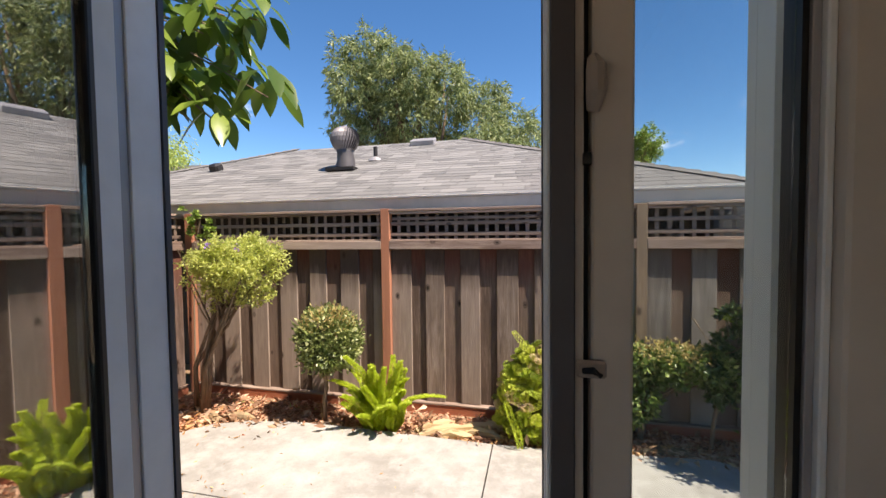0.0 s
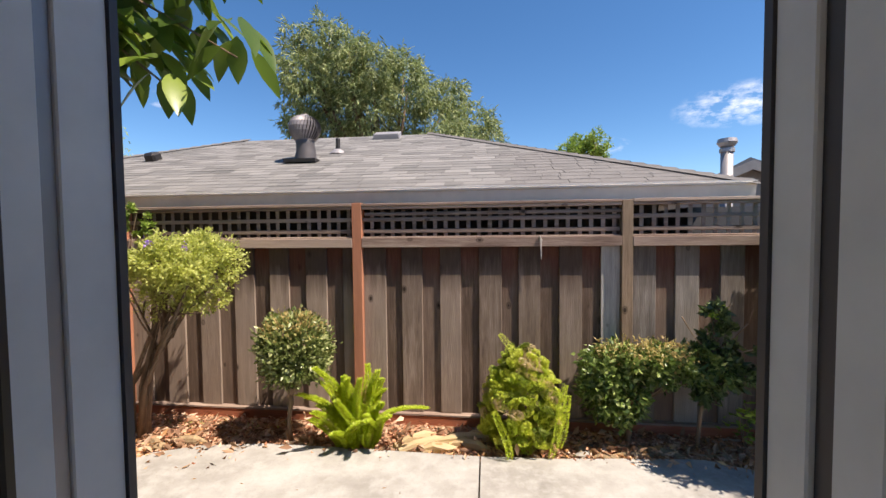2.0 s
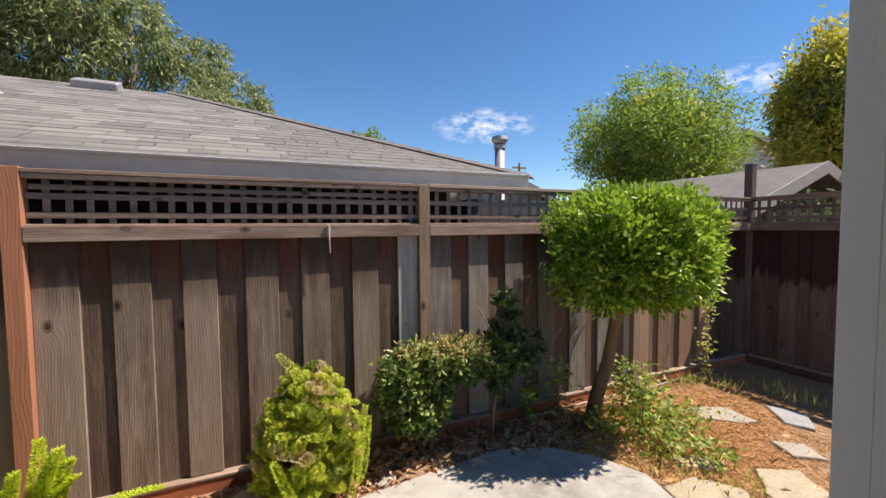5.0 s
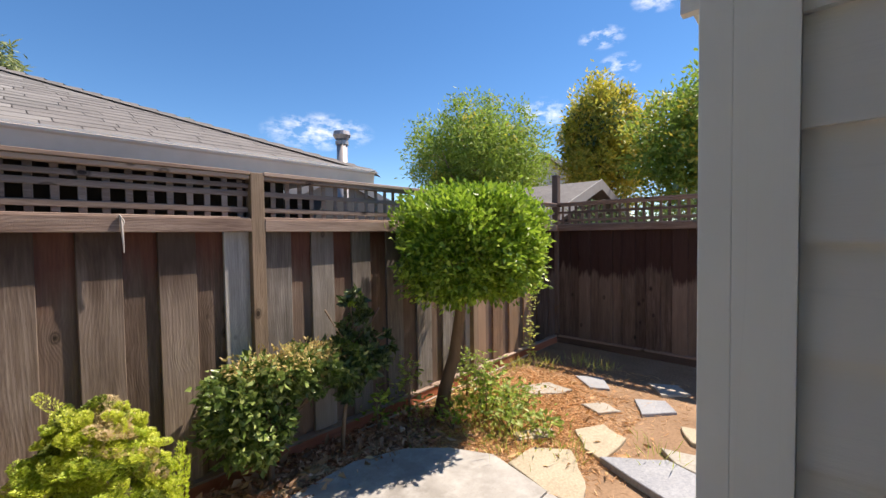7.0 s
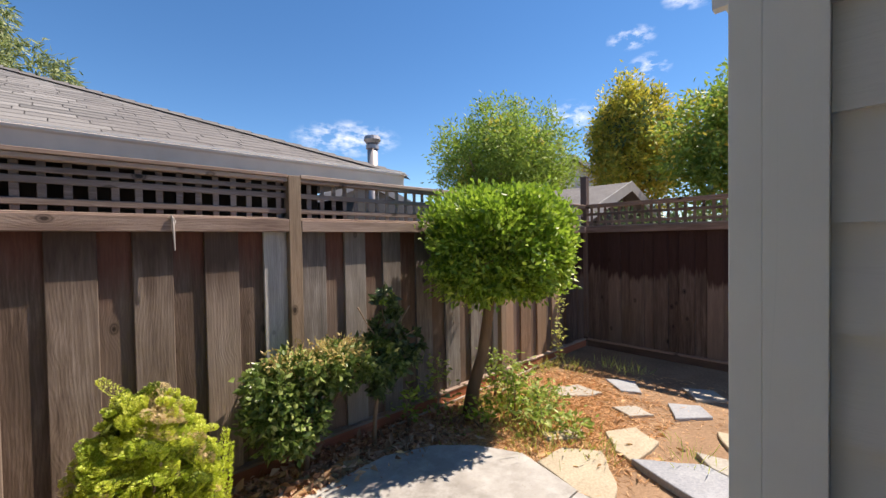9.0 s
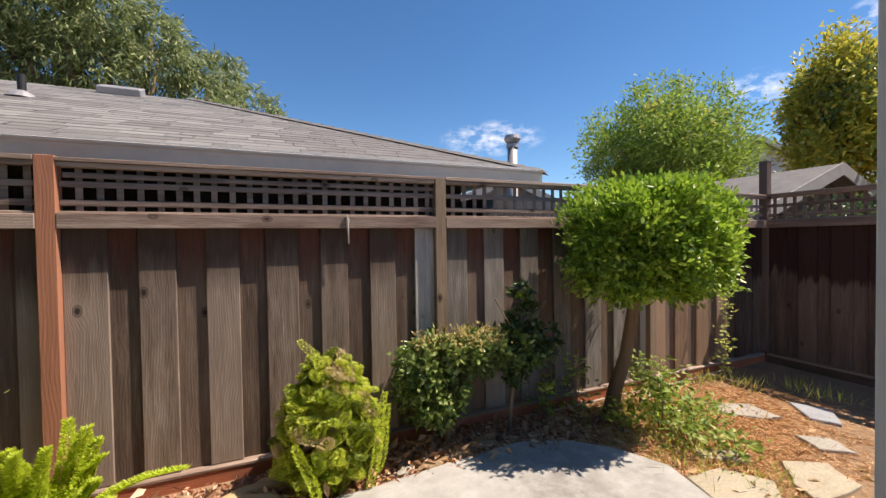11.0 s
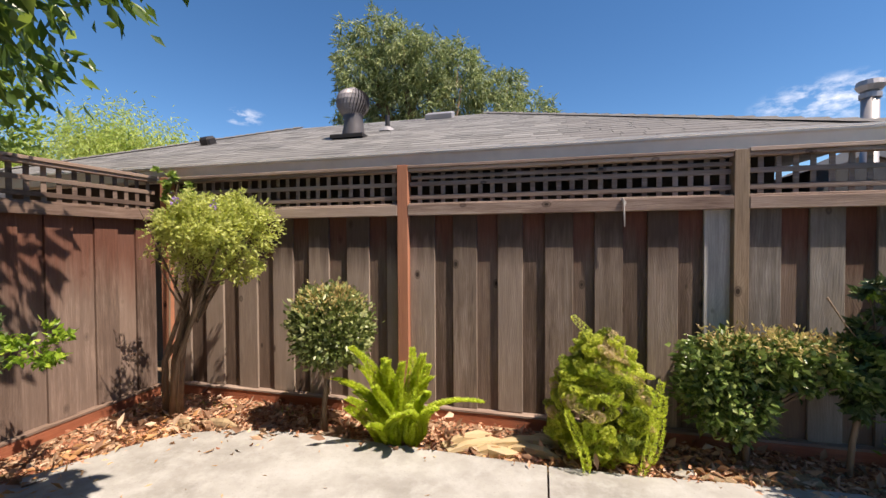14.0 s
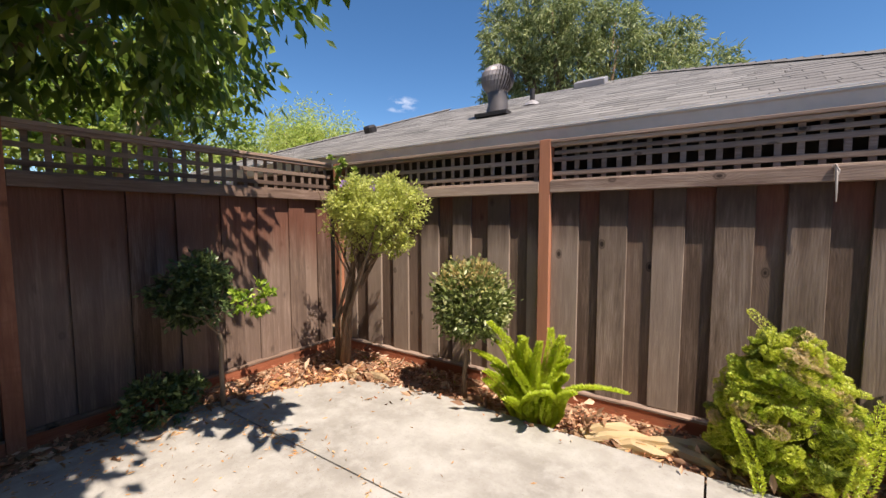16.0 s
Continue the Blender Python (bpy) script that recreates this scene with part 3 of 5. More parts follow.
def west_piece(name, s0, s1, d0, d1, z0, z1, m, parent, bevel=0.0015):
    return part(name, box(-d1, -d0, FY - s1, FY - s0, z0, z1, bevel), m, parent)


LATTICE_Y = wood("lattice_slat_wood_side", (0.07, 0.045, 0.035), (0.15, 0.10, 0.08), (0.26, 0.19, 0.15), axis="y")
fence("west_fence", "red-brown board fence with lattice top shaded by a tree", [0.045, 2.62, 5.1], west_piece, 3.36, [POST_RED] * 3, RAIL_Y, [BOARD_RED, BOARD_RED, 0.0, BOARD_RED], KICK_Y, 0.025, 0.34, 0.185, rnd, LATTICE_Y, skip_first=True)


def east_piece(name, s0, s1, d0, d1, z0, z1, m, parent, bevel=0.0015):
    return part(name, box(d0, d1, FY - s1, FY - s0, z0, z1, bevel), m, parent)


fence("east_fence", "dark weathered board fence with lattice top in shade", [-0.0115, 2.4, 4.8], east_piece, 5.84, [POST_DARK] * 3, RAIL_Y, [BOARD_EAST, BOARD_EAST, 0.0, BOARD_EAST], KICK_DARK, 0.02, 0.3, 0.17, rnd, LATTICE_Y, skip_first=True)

bm = tube([(0.735, FY - 0.045, 1.70), (0.738, FY - 0.05, 1.66), (0.742, FY - 0.05, 1.58), (0.745, FY - 0.045, 1.50)], [0.007, 0.008, 0.005, 0.003], 6, rough=0.3)
tube([(0.72, FY - 0.045, 1.69), (0.73, FY - 0.055, 1.705), (0.75, FY - 0.05, 1.67), (0.735, FY - 0.05, 1.62)], [0.005] * 4, 6, bm)
cord = part("cord", bm, CORD)
tagged(cord, label="frayed pale cord tied round the fence rail", category="cord")


# ---- neighbour's house ----
EX, EY, EZ, SL = 2.60, 3.92, 2.155, 0.405
RY = 7.28
RX0, RX1 = -4.13, EX - (RY - EY)
LX = RX0 - (RY - EY)


def roof_z(y):
    return EZ + SL * (y - EY)


house = empty("neighbour_house", (0, 0, 0), label="low house with a grey shingled hip roof behind the fence", category="house")
bm = bmesh.new()
NY = RY + (RY - EY)
vs = [bm.verts.new(p) for p in ((LX, EY, EZ), (EX, EY, EZ), (RX1, RY, roof_z(RY)), (RX0, RY, roof_z(RY)), (EX, NY, EZ), (LX, NY, EZ))]
for f in ((0, 1, 2, 3), (1, 4, 2), (4, 5, 3, 2), (5, 0, 3)):
    bm.faces.new([vs[i] for i in f])
bm.faces.new([vs[i] for i in (0, 5, 4, 1)])
for v in bm.verts:
    v.co.z -= 0.012
part("roof", bm, SHINGLE, house)
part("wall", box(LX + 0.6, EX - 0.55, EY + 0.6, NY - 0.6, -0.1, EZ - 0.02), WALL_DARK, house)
# gutter with a rolled lip
bm = bmesh.new()
prof = [(-0.005, 0.0), (-0.10, 0.0), (-0.112, -0.006), (-0.112, -0.02), (-0.10, -0.03), (-0.095, -0.06), (-0.085, -0.135), (0.0, -0.135)]
ends = [[bm.verts.new((x, EY + 0.06 + p[0] , EZ + 0.005 + p[1])) for p in prof] for x in (LX, EX)]
for a in range(len(prof)):
    b2 = (a + 1) % len(prof)
    bm.faces.new((ends[0][a], ends[1][a], ends[1][b2], ends[0][b2]))
bm.faces.new(ends[0][::-1])
bm.faces.new(ends[1])
bmesh.ops.recalc_face_normals(bm, faces=bm.faces)
part("gutter", bm, GUTTER, house, "pale grey painted gutter")
# Sunlit line along the gutter edge, put in as a white strip.
part("gutter_lip", box(LX, EX, EY - 0.058, EY - 0.048, EZ + 0.0055, EZ + 0.016), WHITE, house, "bright white lip")
part("fascia", box(LX, EX - 0.03, EY + 0.062, EY + 0.085, EZ - 0.14, EZ - 0.02), GUTTER, house)

# ---- roof fittings ----
def turbine(x, y):
    z = roof_z(y)
    t = empty("turbine_vent", (x, y, z - 0.02), label="galvanised spinning turbine vent on the shingled roof", category="roof vent")
    bm = tube([(0, 0, -0.05), (0, 0, 0.04), (0.01, 0, 0.14), (0.0, 0, 0.24), (0, 0, 0.30)], [0.15, 0.145, 0.13, 0.12, 0.13], 20)
    part("neck", bm, STEEL_OLD, t, smooth=True)
    part("flashing", box(-0.22, 0.22, -0.2, 0.2, -0.03, -0.005 + 0.02), STEEL_DARK, t)
    core = bmesh.new()
    bmesh.ops.create_uvsphere(core, u_segments=20, v_segments=12, radius=0.17)
    for v in core.verts:
        v.co.z = v.co.z * 0.98 + 0.42
    part("hub", core, STEEL_DARK, t)
    for k in range(30):
        a = k * math.tau / 30
        bm = bmesh.new()
        prev = None
        for j in range(9):
            u = j / 8
            th = radians(-62 + 147 * u)
            r = 0.225 * math.cos(th - 0.1) * (0.8 + 0.2 * u) + 0.01
            zz = 0.42 + 0.20 * math.sin(th)
            pa, pb = a + 0.55 * u, a + 0.55 * u + 0.17
            ring = (bm.verts.new((r * math.cos(pa), r * math.sin(pa), zz)), bm.verts.new((r * 0.90 * math.cos(pb), r * 0.90 * math.sin(pb), zz)))
            if prev:
                bm.faces.new((prev[0], prev[1], ring[1], ring[0]))
            prev = ring
        part("vane", bm, STEEL_VANE, t)
    bm = tube([(0, 0, 0.60), (0, 0, 0.635)], [0.07, 0.05], 14)
    part("cap", bm, STEEL_VANE, t)


turbine(-2.17, 5.36)
pz = roof_z(5.86)
pv = empty("vent_pipe", (-1.90, 5.86, pz), label="short dark plumbing vent pipe with pale flashing", category="roof vent")
part("pipe", tube([(0, 0, -0.05), (0, 0, 0.2)], [0.033, 0.033], 12), STEEL_DARK, pv)
part("flashing", tube([(0, 0, -0.03), (0, 0, 0.02), (0, 0, 0.045)], [0.13, 0.08, 0.04], 14), STEEL, pv)
rv = part("roof_vent", box(-0.22, 0.22, -0.12, 0.12, -0.04, 0.09, 0.01), STEEL)
rv.matrix_world = pose(-1.42, 6.95, roof_z(6.95), math.degrees(math.atan(SL)), 0, 0)
tagged(rv, label="low flat metal vent near the ridge", category="roof vent")
dv = part("roof_cowl", box(-0.09, 0.09, -0.09, 0.09, -0.06, 0.12, 0.03), STEEL_DARK)
dv.matrix_world = pose(-4.72, 5.7, roof_z(5.7), math.degrees(math.atan(SL)), 0, 0)
tagged(dv, label="dark boxy vent cowl on the roof", category="roof vent")

flue = empty("flue_pipe", (2.80, 4.69, 0), label="tall grey metal flue with a flat cap", category="flue")
part("pipe", tube([(0, 0, -0.1), (0, 0, 2.62)], [0.058, 0.058], 16), STEEL, flue, smooth=True)
part("collar", tube([(0, 0, 2.56), (0, 0, 2.60)], [0.07, 0.07], 16), STEEL, flue)
part("cap", tube([(0, 0, 2.62), (0, 0, 2.66), (0, 0, 2.70)], [0.07, 0.095, 0.085], 16), STEEL, flue)

# ---- shed and farther houses ----
shed = empty("shed", (0, 0, 0), label="dark shed wall close behind the fence lattice", category="shed")
part("wall", box(2.35, 5.75, 4.55, 6.2, -0.1, 1.98), SHINGLE_2, shed)


def gable_house(name, label, x, y, turn, w, d, eave, rise, roof_m, wall_m, over=0.4, barge=WHITE):
    h = empty(name, (x, y, 0), label=label, category="house")
    h.rotation_euler.z = radians(turn)
    part("wall", box(-w / 2, w / 2, -d / 2, d / 2, -0.1, eave), wall_m, h)
    for sgn in (-1, 1):
        bm = bmesh.new()
        drop = rise * over / (d / 2)
        pr = [(sgn * (d / 2 + over), eave - drop), (0, eave + rise), (0, eave + rise + 0.16), (sgn * (d / 2 + over), eave - drop + 0.16)]
        a = [bm.verts.new((-w / 2 - over, p[0], p[1])) for p in pr]
        b = [bm.verts.new((w / 2 + over, p[0], p[1])) for p in pr]
        bm.faces.new(a)
        bm.faces.new(b[::-1])
        for i in range(4):
            bm.faces.new((a[i], a[(i + 1) % 4], b[(i + 1) % 4], b[i]))
        bmesh.ops.recalc_face_normals(bm, faces=bm.faces)
        part("roof", bm, roof_m, h)
        for e in (-1, 1):
            bm = bmesh.new()
            xx = e * (w / 2 + over)
            q = [bm.verts.new((xx + dx, p[0], p[1] - dz)) for dx in (0.0, e * 0.03) for p, dz in ((pr[0], 0.08), (pr[1], 0.08), (pr[2], -0.02), (pr[3], -0.02))]
            for f in ((0, 1, 2, 3), (7, 6, 5, 4), (0, 4, 5, 1), (1, 5, 6, 2), (2, 6, 7, 3), (3, 7, 4, 0)):
                bm.faces.new([q[i] for i in f])
            bmesh.ops.recalc_face_normals(bm, faces=bm.faces)
            part("bargeboard", bm, barge, h)
    for e in (-1, 1):
        bm = bmesh.new()
        a = [bm.verts.new(p) for p in ((e * w / 2, -d / 2, eave), (e * w / 2, d / 2, eave), (e * w / 2, 0, eave + rise - 0.02))]
        bm.faces.new(a)
        part("gable", bm, wall_m, h)
    return h


gable_house("far_house", "far house with a dark grey gable roof and white bargeboard", -13.2, 13.6, 8, 9, 6, 3.0, 1.5, SHINGLE_2, WALL_PAINT)
gable_house("far_house", "dark grey gabled house beyond the flue", 8.5, 17.0, 80, 9, 3.4, 2.75, 0.75, SHINGLE_2, WALL_PAINT, 0.3, BARGE)
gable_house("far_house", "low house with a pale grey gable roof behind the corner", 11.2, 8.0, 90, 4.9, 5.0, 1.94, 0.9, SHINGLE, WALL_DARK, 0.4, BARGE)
gable_house("far_house", "small pale house with a light gable beyond the fence", 14.6, 24.0, 60, 4, 3.4, 4.3, 0.9, SHINGLE, WHITE, 0.3, BARGE)
gable_house("far_house", "pale blue house with a gable roof beyond the trees", 24.5, 16.5, 60, 8, 7, 4.4, 1.9, SHINGLE, BLUEHOUSE)
pole = empty("utility_pole", (21, 30, 0), label="distant wooden utility pole with crossarm", category="pole")
part("pole", tube([(0, 0, -0.1), (0, 0, 7.3)], [0.13, 0.1], 8), BARK, pole)
part("crossarm", box(-0.7, 0.7, -0.06, 0.06, 6.8, 6.95), BARK, pole)

# ---- own house round the door ----
SX = 1.122
NYW = 1.056
wall = empty("wall_east", (0, 0, 0), label="grey lap siding wall beside the doorway", kind="structure", category="wall")
part("wall_core", box(SX + 0.03, 2.3, 0.56, NYW - 0.03, -0.1, 2.5), SIDING, wall)
z = -0.149
while z < 2.33:
    bm = bmesh.new()
    for y0, y1, x0, x1 in ((0.60, NYW - 0.102, SX + 0.028, SX + 0.028),):
        pr = [(SX + 0.028, z), (SX + 0.002, z), (SX + 0.016, z + 0.172), (SX + 0.028, z + 0.172)]
        a = [bm.verts.new((p[0], y0, p[1])) for p in pr]
        b = [bm.verts.new((p[0], y1, p[1])) for p in pr]
        bm.faces.new(a)
        bm.faces.new(b[::-1])
        for i in range(4):
            bm.faces.new((a[i], b[i], b[(i + 1) % 4], a[(i + 1) % 4]))
    bmesh.ops.recalc_face_normals(bm, faces=bm.faces)
    part("siding_board", bm, SIDING, wall)
    z += 0.17
part("corner_trim", box(SX - 0.02, SX + 0.0275, NYW - 0.101, NYW - 0.0208, -0.05, 2.5, 0.0008), TRIM, wall, "cream painted corner board")
part("corner_trim", box(SX - 0.02, SX + 0.115, NYW - 0.0205, NYW + 0.026, -0.05, 2.5, 0.0012), TRIM, wall, "cream painted corner board")
part("eave", box(SX + 0.75, 2.6, NYW + 0.03, NYW + 0.24, 2.42, 2.50), TRIM, wall, "roof eave")
for i in range(3):
    part("rafter_tail", box(SX + 0.8 + i * 0.3, SX + 0.84 + i * 0.3, NYW + 0.03, NYW + 0.23, 2.32, 2.415), SIDING, wall)

FL = 0.14
floor = part("floor", box(-4.0, 1.14, -3.4, 0.42, -0.04, FL), CARPET)
tagged(floor, label="dim brown interior floor", kind="structure", category="floor")
sill = part("threshold", box(-0.30, 0.62, 0.42, 0.655, -0.04, FL + 0.02, 0.006), STEEL)
tagged(sill, label="worn metal door threshold", kind="structure", category="threshold")
H = 2.36
wn_ = empty("wall_north", (0, 0, 0), label="house wall with the open glazed door", kind="structure", category="wall")
part("wall_piece", box(-4.0, -0.334, 0.44, 0.65, -0.04, 2.6), INSIDE, wn_)
part("wall_piece", box(-4.0, 1.12, 0.42, 0.65, H + 0.05, 2.75), INSIDE, wn_)
part("wall_piece", box(0.972, 1.12, 0.36, 0.60, -0.04, H + 0.05), INSIDE, wn_)
def wall_with_opening(name, horizontal, at, lo, hi, o0, o1, z0, z1):
    """A plain room wall, 0.1 thick, with one window opening added to light the room."""
    root = empty(name, (0, 0, 0), label="plain interior wall with a wide window", kind="structure", category="wall")
    for a, b, c, d in ((lo, o0, -0.04, 2.75), (o1, hi, -0.04, 2.75), (o0, o1, -0.04, z0), (o0, o1, z1, 2.75)):
        part("wall_piece", box(a, b, at, at + 0.1, c, d) if horizontal else box(at, at + 0.1, a, b, c, d), INSIDE, root)
    fr = part("window_frame", box(o0, o1, at + 0.03, at + 0.07, z0, z0 + 0.05) if horizontal else box(at + 0.03, at + 0.07, o0, o1, z0, z0 + 0.05), FRAME_W, root)
    box_args = (o0 + 0.001, o1 - 0.001, at + 0.045, at + 0.05) if horizontal else (at + 0.045, at + 0.05, o0 + 0.001, o1 - 0.001)
    pane = part("pane", box(*box_args, z0 + 0.051, z1 - 0.001), GLASS, root)
    pane.visible_shadow = False


# Both windows are invented, out of view, to let sky light in.
wall_with_opening("wall_south", True, -3.5, -4.0, 1.14, -3.4, 0.9, 0.5, 2.45)
wall_with_opening("wall_west", False, -4.1, -3.5, 0.6, -3.1, -0.4, 0.5, 2.45)
tagged(part("wall_inner", box(1.14, 1.24, -3.5, 0.56, -0.04, 2.75), INSIDE), label="plain interior wall", kind="structure", category="wall")
tagged(part("ceiling", box(-4.1, 1.24, -3.5, 0.6, 2.76, 2.86), INSIDE), label="plain interior ceiling", kind="structure", category="ceiling")

door = empty("door_1", (0, 0, 0), label="white door frame with side light and steel strike plate", kind="structure", category="door frame")
part("jamb", box(-0.331, -0.2815, 0.578, 0.654, FL, H, 0.002), FRAME_W, door, "white painted jamb in shade")
part("jamb", box(-0.331, -0.2815, 0.492, 0.556, FL, H, 0.002), FRAME_W, door, "white painted jamb in shade")
part("weather_strip", box(-0.331, -0.287, 0.5565, 0.5775, FL, H), STEEL, door, "grey strip in the jamb groove")
part("weather_strip", box(-0.331, -0.277, 0.6545, 0.668, FL, H), STEEL_OLD, door, "dark outer edge strip")
part("jamb", box(0.584, 0.604, 0.527, 0.583, FL, H, 0.002), FRAME_W, door, "white painted jamb in shade")
part("weather_strip", box(0.581, 0.604, 0.5835, 0.597, FL, H), STEEL_OLD, door, "dark outer edge strip")
part("weather_strip", box(0.591, 0.604, 0.5025, 0.5265, FL, H), STEEL_OLD, door, "dark groove strip")
part("jamb", box(0.586, 0.604, 0.452, 0.502, FL, H, 0.002), FRAME_W, door, "white painted jamb in shade")
part("door_stop", box(0.5905, 0.622, 0.427, 0.4515, FL, H, 0.002), STEEL_OLD, door)
part("door_stop", box(0.6165, 0.634, 0.442, 0.4895, FL, H, 0.002), FRAME_IN, door)
part("weather_strip", box(0.6045, 0.662, 0.4905, 0.553, FL, H), GASKET, door, "black rubber strip")
part("head", box(-0.28, 0.971, 0.45, 0.60, H + 0.001, H + 0.049, 0.003), FRAME_W, door)
part("strike_plate", box(0.5825, 0.5855, 0.459, 0.495, 1.02, 1.17, 0.001), STEEL, door, "steel strike plate")
part("stile", box(0.644, 0.696, 0.442, 0.485, FL, H, 0.003), FRAME_IN, door, "dim beige stile")
part("side_glass", box(0.6965, 0.881, 0.462, 0.467, FL + 0.12, H - 0.002), GLASS, door)
part("bottom_rail", box(0.6965, 0.881, 0.445, 0.485, FL, FL + 0.118, 0.003), FRAME_IN, door)
part("glazing_bead", box(0.8815, 0.8885, 0.452, 0.49, FL + 0.12, H - 0.002), GASKET, door, "dark glazing bead")
part("glazing_channel", box(0.889, 0.8985, 0.446, 0.488, FL, H, 0.001), STEEL, door, "grey metal glazing channel")
# White paint here stands for the reflection along the glass edge.
part("stile", box(0.899, 0.9085, 0.436, 0.488, FL, H, 0.002), FRAME_W, door, "pale stile by the glass")
part("casing", box(0.909, 0.971, 0.415, 0.45, FL, H, 0.004), FRAME_IN, door)
tagged(door, label="white door frame with side light and steel strike plate")
latch = empty("latch", (0.640, 0.44, 1.585), label="small almond coloured casement latch on the stile", category="latch")
part("plate", box(-0.016, 0.022, -0.009, 0.001, -0.011, 0.012, 0.003), BONE, latch)
part("lever", tube([(-0.008, -0.012, 0.0), (0.004, -0.018, 0.003), (0.014, -0.018, -0.004)], [0.004, 0.005, 0.0035], 8), STEEL_DARK, latch, "dark lever")
catch = empty("window_catch", (0.644, 0.44, 1.955), label="upper catch of almond plastic on the stile", category="latch")
part("cover", tube([(0, -0.006, -0.032), (0.003, -0.014, -0.01), (0.003, -0.014, 0.02), (0, -0.006, 0.035)], [0.008, 0.013, 0.013, 0.008], 10), BONE, catch)
part("pin", box(-0.012, -0.002, -0.01, 0.001, -0.10, -0.085), GASKET, catch)
hinge = part("hinge", box(0.958, 0.968, 0.4055, 0.4145, 1.60, 1.69, 0.002), BRASS)
tagged(hinge, label="aged brass hinge on the door casing", category="hinge")

leaf = empty("door_leaf", (-0.248, 0.472, 0), label="white glazed door leaf standing open into the room", category="door")
leaf.rotation_euler.z = radians(-55)
part("hinge_stile", box(0.0, 0.026, -0.014, 0.014, FL + 0.01, H - 0.01, 0.003), GASKET, leaf, "dark edge stile with gasket")
part("lock_stile", box(0.68, 0.76, -0.02, 0.02, FL + 0.01, H - 0.01, 0.003), FRAME_IN, leaf)
part("rail", box(0.0265, 0.6795, -0.02, 0.02, FL + 0.01, FL + 0.16, 0.003), FRAME_IN, leaf)
part("rail", box(0.0265, 0.6795, -0.02, 0.02, H - 0.10, H - 0.01, 0.003), FRAME_IN, leaf)
part("pane", box(0.0265, 0.6795, -0.003, 0.003, FL + 0.161, H - 0.101), GLASS_COATED, leaf, "reflecting glass pane")

cur = bmesh.new()
prev = None
for i in range(61):
    x = -1.15 + 0.70 * i / 60
    y = 0.30 + 0.028 * math.sin(i * 0.9) + 0.01 * math.sin(i * 2.3)
    c2 = (cur.verts.new((x, y, FL + 0.02)), cur.verts.new((x, y + 0.01, 2.3)))
    if prev:
        cur.faces.new((prev[0], c2[0], c2[1], prev[1]))
    prev = c2
cu = empty("curtain", (0, 0, 0), label="thin teal grey curtain hanging beside the door", category="curtain")
part("cloth", cur, CURTAIN, cu, smooth=True)
part("rod", tube([(-1.2, 0.30, 2.31), (-0.40, 0.30, 2.31)], [0.012, 0.012], 8), STEEL_DARK, cu)


# ---- plants ----
def limbs(parent, trunk, radii, tips, rnd, mat_, twig=0.012):
    """A leaning trunk with limbs from its upper part to the tips."""
    bm = tube(trunk, radii, 9, rough=0.12, seed=rnd.randint(0, 999))
    part("trunk", bm, mat_, parent, smooth=True)
    bm = bmesh.new()
    top = Vector(trunk[-1])
    low = Vector(trunk[-2])
    for t in tips:
        a = low.lerp(top, rnd.uniform(0.2, 1.0))
        e = Vector(t)
        mid = a.lerp(e, 0.5) + Vector((rnd.uniform(-0.1, 0.1), rnd.uniform(-0.1, 0.1), rnd.uniform(-0.05, 0.1))) * (e - a).length
        r = radii[-1] * rnd.uniform(0.45, 0.8)
        tube([a, mid, e], [r, r * 0.6, twig * 0.5], 6, bm, 0.1)
    part("limb", bm, mat_, parent, smooth=True)


def lobes_of(rng, centre, radii, n, spread=0.62, size=0.5):
    c, r = np.array(centre), np.array(radii)
    out = []
    for _ in range(n):
        d = rng.normal(size=3)
        d = d / np.linalg.norm(d) * rng.uniform(0.5, 1.0)
        s = size * rng.uniform(0.75, 1.25)
        out.append((c + d * r * spread, r * s))
    return out


def crown(parent, name, rng, lobes, n, length, width, mat_, droop=0.0, clump=0.28, shell=0.55, clip=None, label=""):
    kind = "stuff" if name in ("new_growth", "flowers", "shoot_growth", "side_shoot") else ""
    p, w = crown_points(rng, lobes, n, clump, shell)
    if clip:
        keep = clip(p)
        p, w = p[keep], w[keep]
    return mesh_of(name, leaf_mesh(p, w, length, width, rng, droop=droop), mat_, parent, label, kind)


def sheared(parent, name, rng, centre, radii, n, length, width, mat_, power=2.6, depth=0.3, rough=0.06, clip=None, label=""):
    """A clipped crown: leaf clumps gathered close under an uneven sheared surface, dark within."""
    per = 14
    k = n // per
    c, r = np.array(centre), np.array(radii)
    d = rng.normal(size=(k, 3))
    d /= np.linalg.norm(d, axis=1, keepdims=True)
    rho = np.hypot(d[:, 0] / r[0], d[:, 1] / r[1])
    s = (rho ** power + np.abs(d[:, 2] / r[2]) ** power) ** (-1 / power)
    wob = 1 + rough * (np.sin(d[:, 0] * 9 + d[:, 2] * 7) + np.sin(d[:, 1] * 11 - d[:, 2] * 13) * 0.7)
    q = (1 - depth * rng.uniform(0, 1, k) ** 1.4) * wob
    cc = c + d * (s * q)[:, None]
    p = np.repeat(cc, per, 0) + rng.normal(size=(k * per, 3)) * 0.75 * length
    nrm = np.repeat(d / r, per, 0)
    nrm /= np.linalg.norm(nrm, axis=1, keepdims=True)
    w = nrm + rng.normal(size=(k * per, 3)) * 0.65 + (0, 0, 0.25)
    if clip:
        keep = clip(p)
        p, w = p[keep], w[keep]
    return mesh_of(name, leaf_mesh(p, w, length, width, rng), mat_, parent, label, "stuff" if name in ("new_growth", "shoot_growth") else "")


rnd = random.Random(4)
